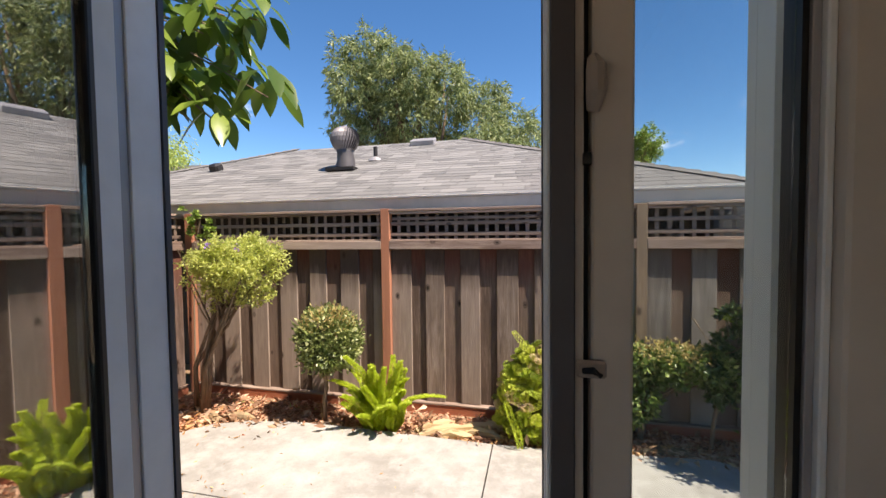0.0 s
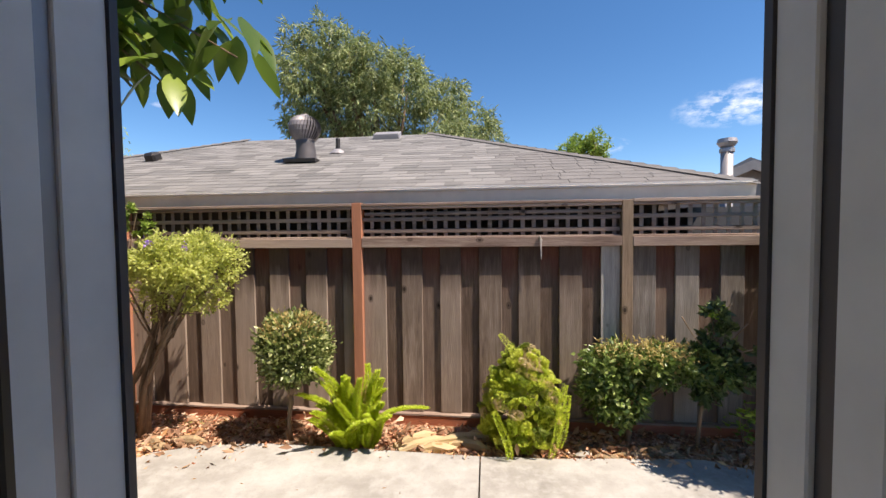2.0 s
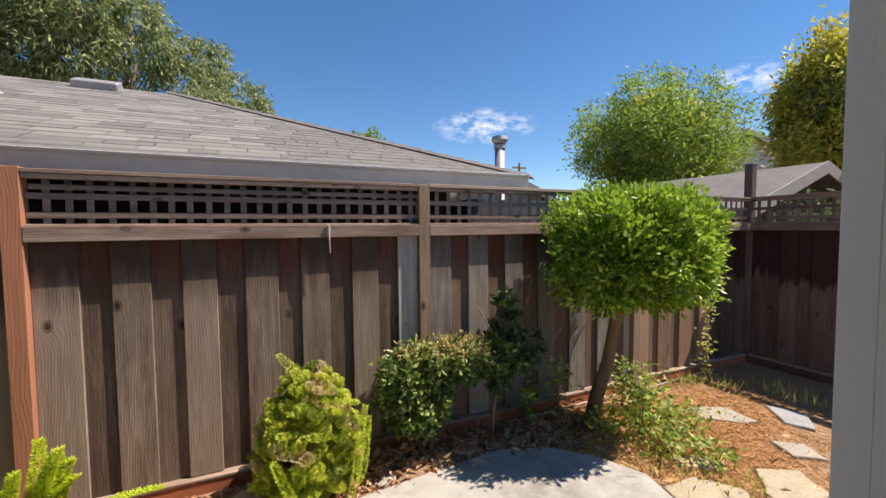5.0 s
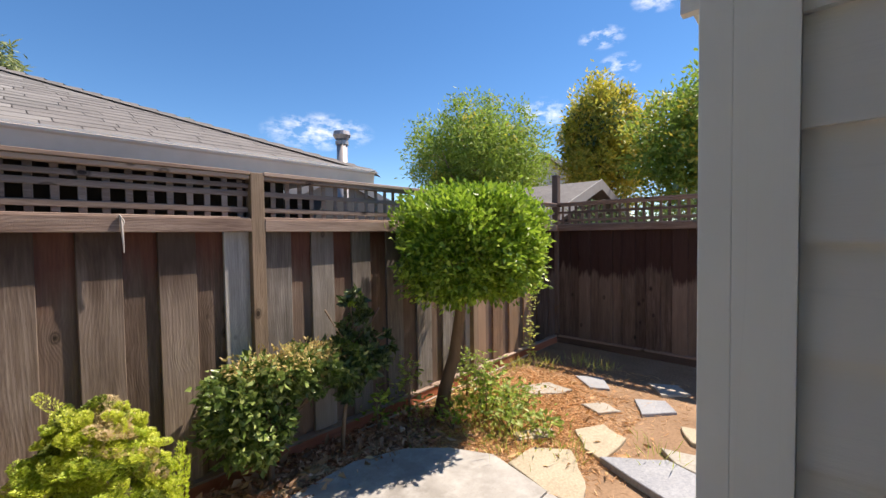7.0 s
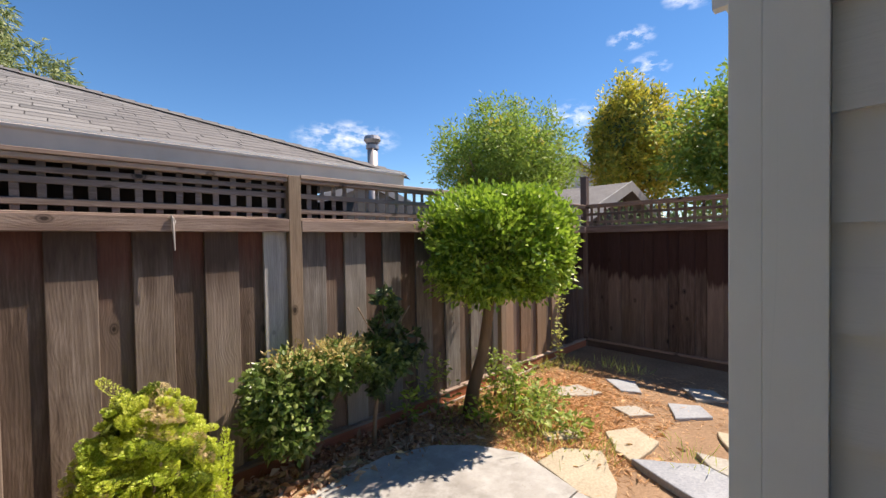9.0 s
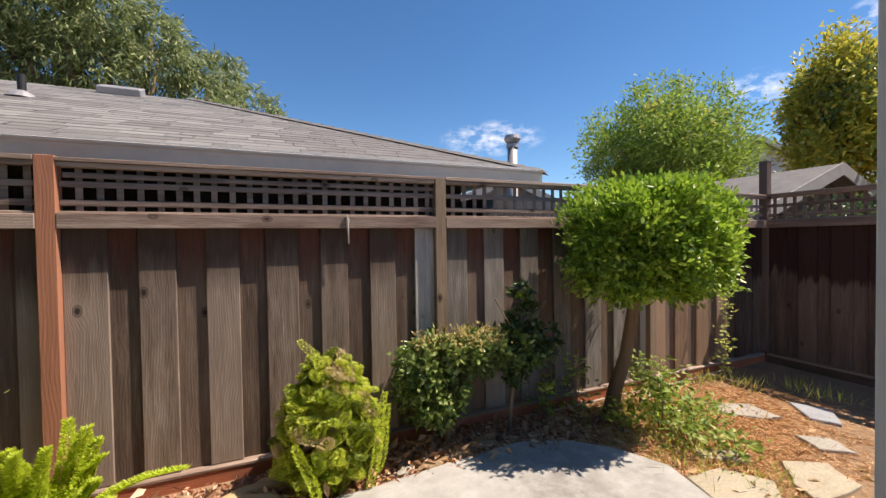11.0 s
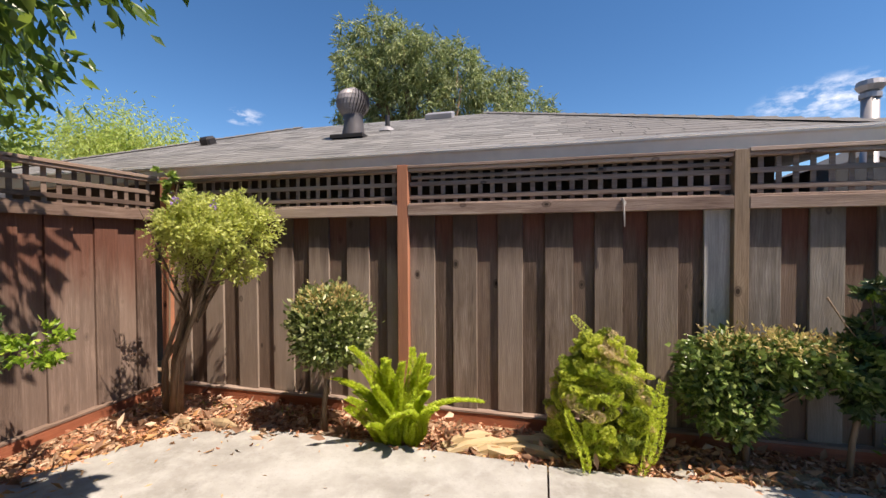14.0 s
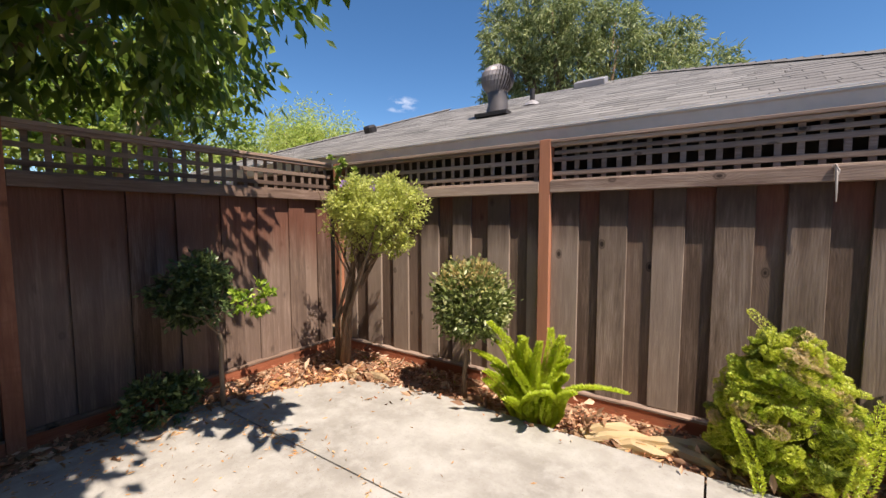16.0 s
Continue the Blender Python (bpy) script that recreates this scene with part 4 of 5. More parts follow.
# ball topiary
t = empty("topiary_bush", (0, 0, 0), label="ball-clipped glossy topiary with orange new growth on a thin stem", category="bush")
c = (-1.365, 3.33, 0.765)
tips = [(c[0] + rnd.uniform(-.22, .22), c[1] + rnd.uniform(-.2, .2), c[2] + rnd.uniform(-.1, .2)) for _ in range(14)]
limbs(t, [(-1.42, 3.33, -0.06), (-1.43, 3.33, 0.15), (-1.40, 3.32, 0.3), (-1.41, 3.33, 0.45)], [0.022, 0.018, 0.02, 0.018], tips, rnd, BARK)
sheared(t, "foliage", rng, c, (0.275, 0.255, 0.265), 7600, 0.044, 0.026, LEAF_TOPIARY, 2.4, 0.4, 0.05)
sheared(t, "new_growth", rng, c, (0.285, 0.265, 0.275), 3600, 0.036, 0.02, LEAF_TIP, 2.4, 0.06, 0.05, clip=lambda p: p[:, 2] > 0.87 + rng.uniform(0, 0.12, len(p)), label="orange new leaves")

# low hedge on two stems, and the darker camellia beside it
t = empty("clipped_hedge", (0, 0, 0), label="flat-topped glossy hedge bush with orange tips and gaps below", category="bush")
tips = [(rnd.uniform(1.2, 1.95), 3.5 + rnd.uniform(-.12, .12), rnd.uniform(.45, .8)) for _ in range(18)]
limbs(t, [(1.42, 3.52, -0.06), (1.44, 3.52, 0.15), (1.42, 3.51, 0.35)], [0.025, 0.022, 0.02], tips, rnd, BARK)
lb = [(np.array((x, 3.5, z)), np.array((0.17, 0.2, s))) for x, z, s in ((1.24, .62, .22), (1.22, .42, .2), (1.4, .68, .15), (1.38, .38, .2), (1.55, .68, .14), (1.72, .66, .15), (1.88, .68, .14), (2.0, .62, .14))]
crown(t, "foliage", rng, lb, 7600, 0.056, 0.034, LEAF_CLIPPED, clip=lambda p: (p[:, 2] < 0.79 + 0.02 * np.sin(p[:, 0] * 20)) & (p[:, 1] < FY - 0.05), shell=0.8)
crown(t, "new_growth", rng, [(np.array((1.5, 3.48, 0.76)), np.array((0.36, 0.18, 0.05))), (np.array((1.75, 3.48, 0.76)), np.array((0.25, 0.16, 0.04)))], 1500, 0.034, 0.018, LEAF_TIP, clump=1.3, label="orange new leaves")

t = empty("camellia", (0, 0, 0), label="upright dark-leaved shrub on a thin stem against the fence", category="bush")
tips = [(2.05 + rnd.uniform(-.28, .3), 3.5 + rnd.uniform(-.1, .1), rnd.uniform(.4, 1.1)) for _ in range(16)]
limbs(t, [(1.95, 3.49, -0.06), (1.97, 3.49, 0.2), (2.02, 3.49, 0.5), (2.08, 3.5, 0.85)], [0.018, 0.016, 0.014, 0.01], tips, rnd, BARK)
lb = [(np.array(q), np.array(s)) for q, s in (((2.05, 3.48, .64), (.17, .15, .17)), ((2.2, 3.5, .57), (.13, .12, .12)), ((2.0, 3.48, .46), (.11, .11, .08)), ((2.12, 3.5, .85), (.12, .1, .14)), ((2.07, 3.5, 1.05), (.07, .07, .1)), ((2.35, 3.5, .7), (.08, .08, .07)))]
crown(t, "foliage", rng, lb, 1500, 0.068, 0.036, LEAF_DARK, shell=0.75, clip=lambda p: p[:, 1] < FY - 0.05)
crown(t, "new_growth", rng, [(np.array((2.07, 3.5, 1.12)), np.array((.07, .07, .05)))], 60, 0.055, 0.028, LEAF_HEDGE)

# lollipop tree with the bright clipped head
t = empty("clipped_tree", (0, 0, 0), label="small tree with a broad clipped bright green head and leaning trunk", category="tree")
c = (3.07, 3.18, 1.53)
tips = [(c[0] + rnd.uniform(-.5, .5), c[1] + rnd.uniform(-.4, .4), c[2] + rnd.uniform(-.25, .25)) for _ in range(30)]
limbs(t, [(2.88, 3.36, -0.1), (2.93, 3.34, 0.2), (2.98, 3.28, 0.5), (3.0, 3.22, 0.9), (3.03, 3.2, 1.2)], [0.08, 0.06, 0.054, 0.048, 0.04], tips, rnd, BARK_MID, 0.02)
c = (3.04, 3.18, 1.50)
sheared(t, "foliage", rng, (3.04, 3.10, 1.50), (0.65, 0.52, 0.40), 31000, 0.052, 0.03, LEAF_HEDGE, 5.0, 0.38, 0.085)
crown(t, "shoot_growth", rng, [(np.array((c[0] - 0.62, c[1], 1.33)), np.array((.2, .2, .08))), (np.array((c[0] + 0.2, c[1], 1.17)), np.array((.4, .3, .12))), (np.array((c[0] - .3, c[1], 1.2)), np.array((.25, .3, .12)))], 1500, 0.045, 0.02, LEAF_HEDGE, droop=0.2, clip=lambda p: p[:, 2] > 0.98)

# light shrub in the west corner
t = empty("multi_stem_shrub", (0, 0, 0), label="tall light green shrub on several bare stems with purple flowers", category="bush")
c = (-2.24, 3.16, 1.46)
for k in range(6):
    a = rnd.uniform(0, 6.28)
    b0 = (-2.77 + 0.06 * math.cos(a), 3.26 + 0.05 * math.sin(a), -0.06)
    e = (c[0] + rnd.uniform(-.25, .25), c[1] + rnd.uniform(-.2, .2), c[2] - .1)
    m1 = (b0[0] + 0.06 + rnd.uniform(-.04, .04), b0[1] - .02, 0.45)
    m2 = ((m1[0] + e[0]) / 2 + rnd.uniform(-.05, .05), (m1[1] + e[1]) / 2, 0.95)
    part("stem", tube([b0, m1, m2, e], [0.026, 0.02, 0.015, 0.007], 7, rough=0.15, seed=k), BARK, t, smooth=True)
bm = bmesh.new()
for k in range(26):
    p = Vector((-2.5 + rnd.uniform(-.08, .1), 3.2 + rnd.uniform(-.08, .08), rnd.uniform(.75, 1.1)))
    e = Vector((c[0] + rnd.uniform(-.4, .4), c[1] + rnd.uniform(-.3, .3), c[2] + rnd.uniform(-.3, .2)))
    tube([p, p.lerp(e, .5) + Vector((0, 0, rnd.uniform(-.05, .08))), e], [0.011, 0.007, 0.003], 5, bm)
part("limb", bm, BARK, t)
r = (0.54, 0.43, 0.37)
lb = lobes_of(rng, c, r, 18, 0.66, 0.4)
lb += [(np.array((c[0] - .2, c[1], 1.2)), np.array((.2, .2, .15))), (np.array((c[0] + .2, c[1], 1.22)), np.array((.16, .16, .12)))]
crown(t, "foliage", rng, lb, 13500, 0.038, 0.017, LEAF_SHRUB, shell=0.6, clip=lambda p: (p[:, 1] < FY - 0.05) & (p[:, 0] > -3.32))
crown(t, "flowers", rng, [(np.array((c[0] + .1, c[1] - .3, 1.65)), np.array((.3, .1, .1))), (np.array((c[0] + .42, c[1] - .1, 1.35)), np.array((.08, .1, .08)))], 52, 0.02, 0.016, PURPLE, label="small purple flowers")
t = empty("vine", (0, 0, 0), label="leafy vine shoot over the fence corner lattice", category="plant")
crown(t, "foliage", rng, [(np.array((-3.12, 3.66, 1.85)), np.array((.18, .05, .16))), (np.array((-3.2, 3.6, 2.02)), np.array((.1, .05, .08)))], 420, 0.05, 0.028, LEAF_FAR)
part("stem", tube([(-3.25, 3.66, 0.0), (-3.24, 3.67, 1.0), (-3.2, 3.66, 1.6), (-3.1, 3.65, 1.95)], [0.01, 0.008, 0.006, 0.003], 6), BARK, t)

# shaded round bush by the west fence
t = empty("round_bush", (0, 0, 0), label="round dark green bush on a thin stem in tree shade", category="bush")
c = (-2.98, 2.05, 0.88)
tips = [(c[0] + rnd.uniform(-.2, .2), c[1] + rnd.uniform(-.2, .2), c[2] + rnd.uniform(-.15, .15)) for _ in range(12)]
limbs(t, [(-2.83, 2.13, -0.06), (-2.84, 2.13, 0.25), (-2.8, 2.12, 0.5), (-2.88, 2.1, 0.7)], [0.02, 0.018, 0.016, 0.014], tips, rnd, BARK)
crown(t, "foliage", rng, lobes_of(rng, c, (.30, .32, .29), 10, .5, .52), 4200, 0.05, 0.026, LEAF_DARK, clip=lambda p: p[:, 0] > -3.33)
crown(t, "side_shoot", rng, [(np.array((-2.78, 2.36, .80)), np.array((.16, .16, .12)))], 420, 0.05, 0.026, LEAF_HEDGE, label="bright green leaves")
t = empty("low_bush", (0, 0, 0), label="low dark green bush at the foot of the fence", category="bush")
crown(t, "foliage", rng, [(np.array((-2.98, 1.72, .12)), np.array((.2, .24, .18))), (np.array((-3.05, 1.95, .12)), np.array((.15, .15, .12)))], 1500, 0.05, 0.026, LEAF_DARK)
part("stem", tube([(-2.98, 1.75, -0.06), (-2.98, 1.75, 0.12)], [0.012, 0.008], 6), BARK, t)


# foxtail fern and golden conifer
def plume(base, way, length, radius, rng, bend, n, shape=0.5):
    """Needles round a bending frond, thickest past its middle, pointed at the tip."""
    base, way = np.array(base, float), np.array(way, float)
    way /= np.linalg.norm(way)
    side = np.array((way[0], way[1], 0.0)) + rng.normal(size=3) * 0.12
    side[2] = 0
    side /= np.linalg.norm(side) + 1e-9
    u = rng.uniform(0.05, 1, n)
    across = np.cross(way, side) * rng.uniform(-0.09, 0.09)
    ax = base + np.outer(u, way) * length + np.outer(u ** 2.4, side * bend) - np.outer(u ** 3, (0, 0, 0.5 * abs(bend))) + np.outer(np.sin(u * 5.0), across)
    r = radius * np.clip(np.minimum(u / 0.25, (1 - u) / 0.3 + 0.12), 0, 1) ** shape
    d = rng.normal(size=(n, 3))
    d -= np.outer(d @ way, way)
    d /= np.linalg.norm(d, axis=1, keepdims=True)
    return ax, d * 0.95 + way * 0.7, r, d


def plumes(specs, rng, needle, width):
    cs, ws = [], []
    for base, way, length, radius, bend, n in specs:
        ax, w, r, d = plume(base, way, length, radius, rng, bend, n)
        cs.append(ax + d * r[:, None] * 0.45)
        ws.append(w)
    return leaf_mesh(np.concatenate(cs), np.concatenate(ws), needle, width, rng, fold=0.1)


t = empty("foxtail_fern", (0, 0, 0), label="bright green foxtail fern with arching pointed plumes", category="fern")
fb = (-0.79, 3.27, -0.04)
fronds = [(-.8, -.3, .7, .48, .10), (.6, -.1, 1, .42, .10), (-.3, -.5, .7, .40, .08), (-.35, -.2, 1, .7, .2), (.3, -.1, 1, .74, .2), (-.05, -.3, 1, .64, .16), (.45, -.2, 1, .6, .25), (-.5, .0, 1, .6, .25), (-.25, -.1, 1, .82, .10), (-.1, .1, 1, .68, .05), (.2, .05, 1, .68, .12), (.38, -.1, 1, .58, .12), (-.42, .1, 1, .62, .12), (.5, .1, 1, .52, .12), (-.2, -.35, 1, .50, .08), (.12, -.4, 1, .46, .1), (.6, -.3, .8, .44, .12), (-.6, -.3, .8, .46, .15), (-.6, .2, 1, .52, .12), (.3, .3, 1, .6, .1), (.0, -.2, 1, .60, .06), (.1, .2, 1, .56, .1), (.5, -.25, 1, .42, .1), (-.5, -.2, 1, .44, .1), (0.05, -.3, 1, .36, .06), (-.3, .0, 1, .5, .1), (.4, .15, 1, .48, .1), (-.15, -.15, 1, .54, .1)]
for x, y, zz, ln, bend in fronds:
    up = zz > .7
    d = (x * (.3 if up else .4), y * .35, zz)
    ln *= 1.04 if up else .74
    b0 = (fb[0] + .16 * x, fb[1] + .14 * y, fb[2])
    mesh_of("frond", plumes([(b0, d, ln, rnd.uniform(0.034, 0.048), (bend + .03) * rnd.uniform(.2, 1.9) * (1.0 if up else .6), 3000)], rng, 0.024, 0.006), FERN, t)

t = empty("golden_conifer", (0, 0, 0), label="egg-shaped golden green dwarf conifer with dry buff tips", category="bush")
cb = np.array((0.55, 3.42, 0.0))
specs, dry = [], []
for k in range(270):
    a, hh = rnd.uniform(0, math.tau), rnd.uniform(0.0, 1.0)
    prof = (1 - ((hh - .3) / .75) ** 1.6) ** .8 if hh > .3 else 1 - .42 * ((.3 - hh) / .3) ** 1.5
    rr = 0.31 * prof * rnd.uniform(.84, 1.0)
    p = cb + np.array((rr * math.cos(a), rr * math.sin(a) * .8, hh * 0.74 - 0.02))
    w = (math.cos(a) * .3, math.sin(a) * .3, 1)
    s = (p - np.array((0, 0, .02)), w, rnd.uniform(.085, .135), rnd.uniform(.056, .076), 0.0, 1050)
    (dry if (rnd.random() < .06 and hh > .2) or (hh > .8 and rnd.random() < .4 and math.cos(a) > 0) else specs).append(s)
specs.append(((.47, 3.36, .72), (-.2, -.1, 1), .2, .05, .03, 520))
for k, tone in enumerate((CONIFER, CONIFER_MID, CONIFER, CONIFER, CONIFER_DEEP)):
    mesh_of("foliage", plumes(specs[k::5], rng, 0.015, 0.005), tone, t, kind="stuff")
mesh_of("dry_tip_growth", plumes(dry, rng, 0.016, 0.0045), CONIFER_DRY, t, "dry buff tips")
for b0, w, ln in (((.44, 3.16, -.04), (-.2, -.05, 1), .42), ((.74, 3.2, -.04), (.2, 0, 1), .62), ((.82, 3.3, 0), (.2, 0, 1), .45)):
    mesh_of("spike", plumes([(b0, w, ln, 0.042, 0.02, 900)], rng, 0.02, 0.005), FERN, t, label="bright green pointed plume")

# ---- trees ----
def big_tree(name, label, base, trunk_h, trunk_r, centre, radii, nlobes, n, length, width, mat_, droop=0.0, size=0.42, clump=0.3, tipn=22, lobes=None, second=None):
    t = empty(name, (0, 0, 0), label=label, category="tree")
    top = (base[0] * .4 + centre[0] * .6, base[1] * .4 + centre[1] * .6, trunk_h)
    mid = ((base[0] + top[0]) / 2, (base[1] + top[1]) / 2 + .1, trunk_h * .55)
    lb = lobes or lobes_of(rng, centre, radii, nlobes, 0.66, size)
    tips = [tuple(q[0]) for q in lb[:tipn]]
    limbs(t, [(base[0], base[1], -0.1), mid, top], [trunk_r, trunk_r * .8, trunk_r * .6], tips, rnd, BARK, 0.03)
    crown(t, "crown", rng, lb, n, length, width, mat_, droop=droop, clump=clump)
    if second:
        m2, n2 = second
        crown(t, "tinted_leaves", rng, lb[::3], n2, length, width, m2, droop=droop, clump=clump, label="yellow and orange leaves")
    return t


wil = []
for cx, cz, rx, rz in ((-5.75, 5.5, .6, .9), (-5.6, 7.0, .6, .8), (-5.5, 7.8, .5, .55), (-5.1, 6.3, .8, .9), (-4.5, 5.6, .9, 1.0), (-4.5, 7.1, .6, .6), (-4.7, 7.8, .65, .65), (-4.1, 6.6, .9, .9), (-3.4, 5.6, 1.0, 1.1), (-3.2, 6.7, .8, .7), (-3.9, 7.3, .7, .6), (-2.4, 7.0, .65, .6), (-2.2, 6.2, .9, .9), (-1.4, 5.4, 1.0, 1.0), (-.9, 6.4, .6, .55), (-.2, 5.2, .8, .8), (.3, 4.5, .6, .7), (-4.9, 4.8, 1.1, 1.0), (-2.6, 4.6, 1.1, 1.0), (-.8, 4.2, .9, .9)):
    wil.append((np.array((cx, 13.2 + rnd.uniform(-1, 1), cz)), np.array((rx, 1.2, rz))))
big_tree("willow_like_tree", "large grey-green drooping tree rising behind the roof", (-3.4, 13.4), 4.0, .3, (-3.4, 13.2, 5.5), (4, 2, 3), 0, 46000, 0.2, 0.042, LEAF_WILLOW, droop=0.9, clump=.22, lobes=wil)
big_tree("garden_tree", "rounded bright green tree behind the fence corner", (15.4, 12.8), 4.0, .22, (15.7, 12.6, 5.1), (4.8, 3.6, 3.5), 80, 34000, 0.2, 0.075, LEAF_FAR, size=.27, clump=.42, second=(LEAF_GOLD, 1800))
big_tree("garden_tree", "dense tree with golden and orange top leaves", (17.0, 7.4), 4.0, .25, (17.0, 7.2, 5.2), (2.0, 2.1, 3.4), 46, 21000, 0.21, 0.09, LEAF_GOLD, size=.3, clump=.5, second=(LEAF_DARK, 2200))
big_tree("garden_tree", "lush green tree beside the golden one", (15.2, 2.6), 3.4, .25, (14.9, 3.1, 4.3), (2.6, 3.0, 2.9), 60, 24000, 0.19, 0.085, LEAF_FAR, size=.32, clump=.42, second=(LEAF_GOLD, 3500))
big_tree("willow_tree", "pale lime willow beyond the west fence", (-16.5, 13.0), 3.6, .3, (-16.0, 13.0, 4.6), (3.4, 2.4, 2.0), 20, 24000, 0.2, 0.05, LEAF_LIME, droop=1.0, size=.42, clump=.6)
big_tree("willow_tree", "pale lime willow beyond the west fence", (-22.5, 12.6), 3.6, .3, (-22.0, 12.6, 4.4), (3.0, 2.4, 1.9), 16, 14000, 0.2, 0.05, LEAF_LIME, droop=1.0, size=.42, clump=.6)
big_tree("garden_tree", "small bright tree far beyond the roof hip", (7.4, 30), 6.0, .25, (7.4, 30, 7.3), (2.0, 1.6, 1.5), 12, 7000, 0.2, 0.1, LEAF_FAR, size=.45)
t = empty("garden_hedge", (0, 0, 0), label="dark leafy hedge behind the shaded fence", category="hedge")
part("trunk", tube([(8.2, 1.8, -.1), (8.2, 1.8, 1.2)], [.06, .03], 6), BARK_DARK, t)
crown(t, "crown", rng, [(np.array((8.2, y, 1.2)), np.array((.7, .7, .85))) for y in (-1.0, -.2, .6, 1.4, 2.2, 3.0, 3.8)], 12000, 0.12, 0.06, LEAF_DARK, clump=.5)
for x, zt in ((12.3, 5.3), (12.8, 5.9), (13.2, 5.6), (14.1, 5.4)):
    t = empty("cypress_tree", (0, 0, 0), label="distant slim dark cypress tree", category="tree")
    part("trunk", tube([(x, 32, -.1), (x, 32, zt - .5)], [.12, .03], 6), BARK, t)
    crown(t, "crown", rng, [(np.array((x, 32, zt - 2.6)), np.array((.13, .13, 2.6)))], 2200, 0.16, 0.05, LEAF_DARK)

def ovate_leaves(points, ways, length, width):
    """Large oval leaves with a pointed tip, folded along the midrib and bending down."""
    bm = bmesh.new()
    for p, w in zip(points, ways):
        w = Vector(w).normalized()
        side = w.cross(Vector((rnd.uniform(-.4, .4), rnd.uniform(-.4, .4), 1))).normalized()
        up = side.cross(w)
        ln = length * rnd.uniform(.75, 1.15)
        mid, left, right = [], [], []
        for u, h in ((0, .04), (.15, .55), (.35, .95), (.55, 1.0), (.75, .72), (.9, .34), (1, 0.02)):
            c0 = Vector(p) + w * ln * u + Vector((0, 0, -.05 * u * u))
            mid.append(bm.verts.new(c0))
            left.append(bm.verts.new(c0 + side * width / 2 * h + up * .008 * h))
            right.append(bm.verts.new(c0 - side * width / 2 * h + up * .008 * h))
        for a in range(6):
            bm.faces.new((left[a], mid[a], mid[a + 1], left[a + 1]))
            bm.faces.new((mid[a], right[a], right[a + 1], mid[a + 1]))
    return bm


# overhanging large-leaved tree beyond the west fence
t = empty("overhanging_tree", (0, 0, 0), label="large glossy-leaved tree leaning over the west fence", category="tree")
lob = []
# The three lobes after OVER are added out of view to cast shade.
for q in OVER + [(-2.1, 0.35, 3.35, .55, .3), (-1.3, 0.25, 3.3, .4, .25), (-0.8, 0.3, 3.3, .3, .2)]:
    lob.append((np.array(q[:3]), np.array((q[3], q[3], q[4]))))
limbs(t, [(-5.4, 0.9, -0.1), (-5.2, 1.0, 1.2), (-4.8, 1.2, 2.4), (-4.3, 1.4, 3.2)], [.17, .15, .12, .09], [tuple(q[0]) for q in lob], rnd, BARK, 0.03)
crown(t, "crown", rng, lob, 9500, 0.18, 0.078, LEAF_BIG, droop=0.9, clump=.42)
# Unseen leaf masses, placed up-sun to shade the west fence and patio.
shade_lobes = [(np.array(q), np.array((.65, .6, .4))) for q in ((-2.2, .5, 3.6), (-2.7, -.1, 3.6), (-1.8, -.1, 3.6), (-1.5, .5, 3.7), (-2.4, 1.0, 4.0), (-1.0, .2, 3.8), (-2.0, 1.0, 3.6), (-1.6, .8, 3.8), (-2.3, .7, 3.6), (-1.3, .3, 3.6), (-2.4, 1.3, 3.7), (-2.0, .2, 3.7))]
crown(t, "crown", rng, shade_lobes, 8000, 0.19, 0.085, LEAF_BIG, droop=0.6, clump=.6)
tw = bmesh.new()
sp, sw = [], []
for e in ((-0.70, 1.62, 2.44), (-0.78, 1.66, 2.84), (-1.0, 1.62, 2.34), (-0.98, 1.75, 2.62), (-1.12, 1.66, 2.55), (-1.3, 1.5, 2.4), (-1.1, 1.8, 2.8), (-1.25, 1.6, 2.75), (-1.0, 1.55, 2.75), (-1.15, 1.7, 2.5), (-1.3, 1.65, 2.62), (-1.05, 1.7, 2.85), (-1.2, 1.5, 2.5), (-1.35, 1.7, 2.8), (-0.92, 1.6, 2.85), (-1.28, 1.75, 2.4)):
    tube([(-2.2, 1.5, 3.1), ((e[0] - 2.2) / 2, (e[1] + 1.5) / 2, (e[2] + 3.1) / 2 + .12), e], [.016, .010, .004], 6, tw)
    for i in range(9):
        a = i * 2.4 + rnd.uniform(-.4, .4)
        sp.append((e[0] + .06 * math.cos(a), e[1] + .06 * math.sin(a), e[2] + .09 + rnd.uniform(-.08, .06)))
        sw.append((math.cos(a) * .6, math.sin(a) * .6, rnd.uniform(-.9, -.1)))
part("twig_spray", tw, BARK, t)
part("hanging_leaves", ovate_leaves(sp, sw, 0.165, 0.082), LEAF_BIG, t, smooth=True)
big_tree("garden_tree", "sunlit yellow-green tree behind the west fence", (-8.5, 3.0), 2.4, .2, (-8.3, 3.2, 3.4), (1.8, 2.6, 1.9), 18, 15000, 0.13, 0.06, LEAF_FAR, size=.42, second=(LEAF_LIME, 3000))
big_tree("garden_tree", "shaded leafy tree behind the west fence", (-8.0, -0.6), 2.4, .2, (-7.6, -0.6, 3.2), (1.8, 2.6, 2.2), 18, 15000, 0.13, 0.06, LEAF_BIG, size=.42)

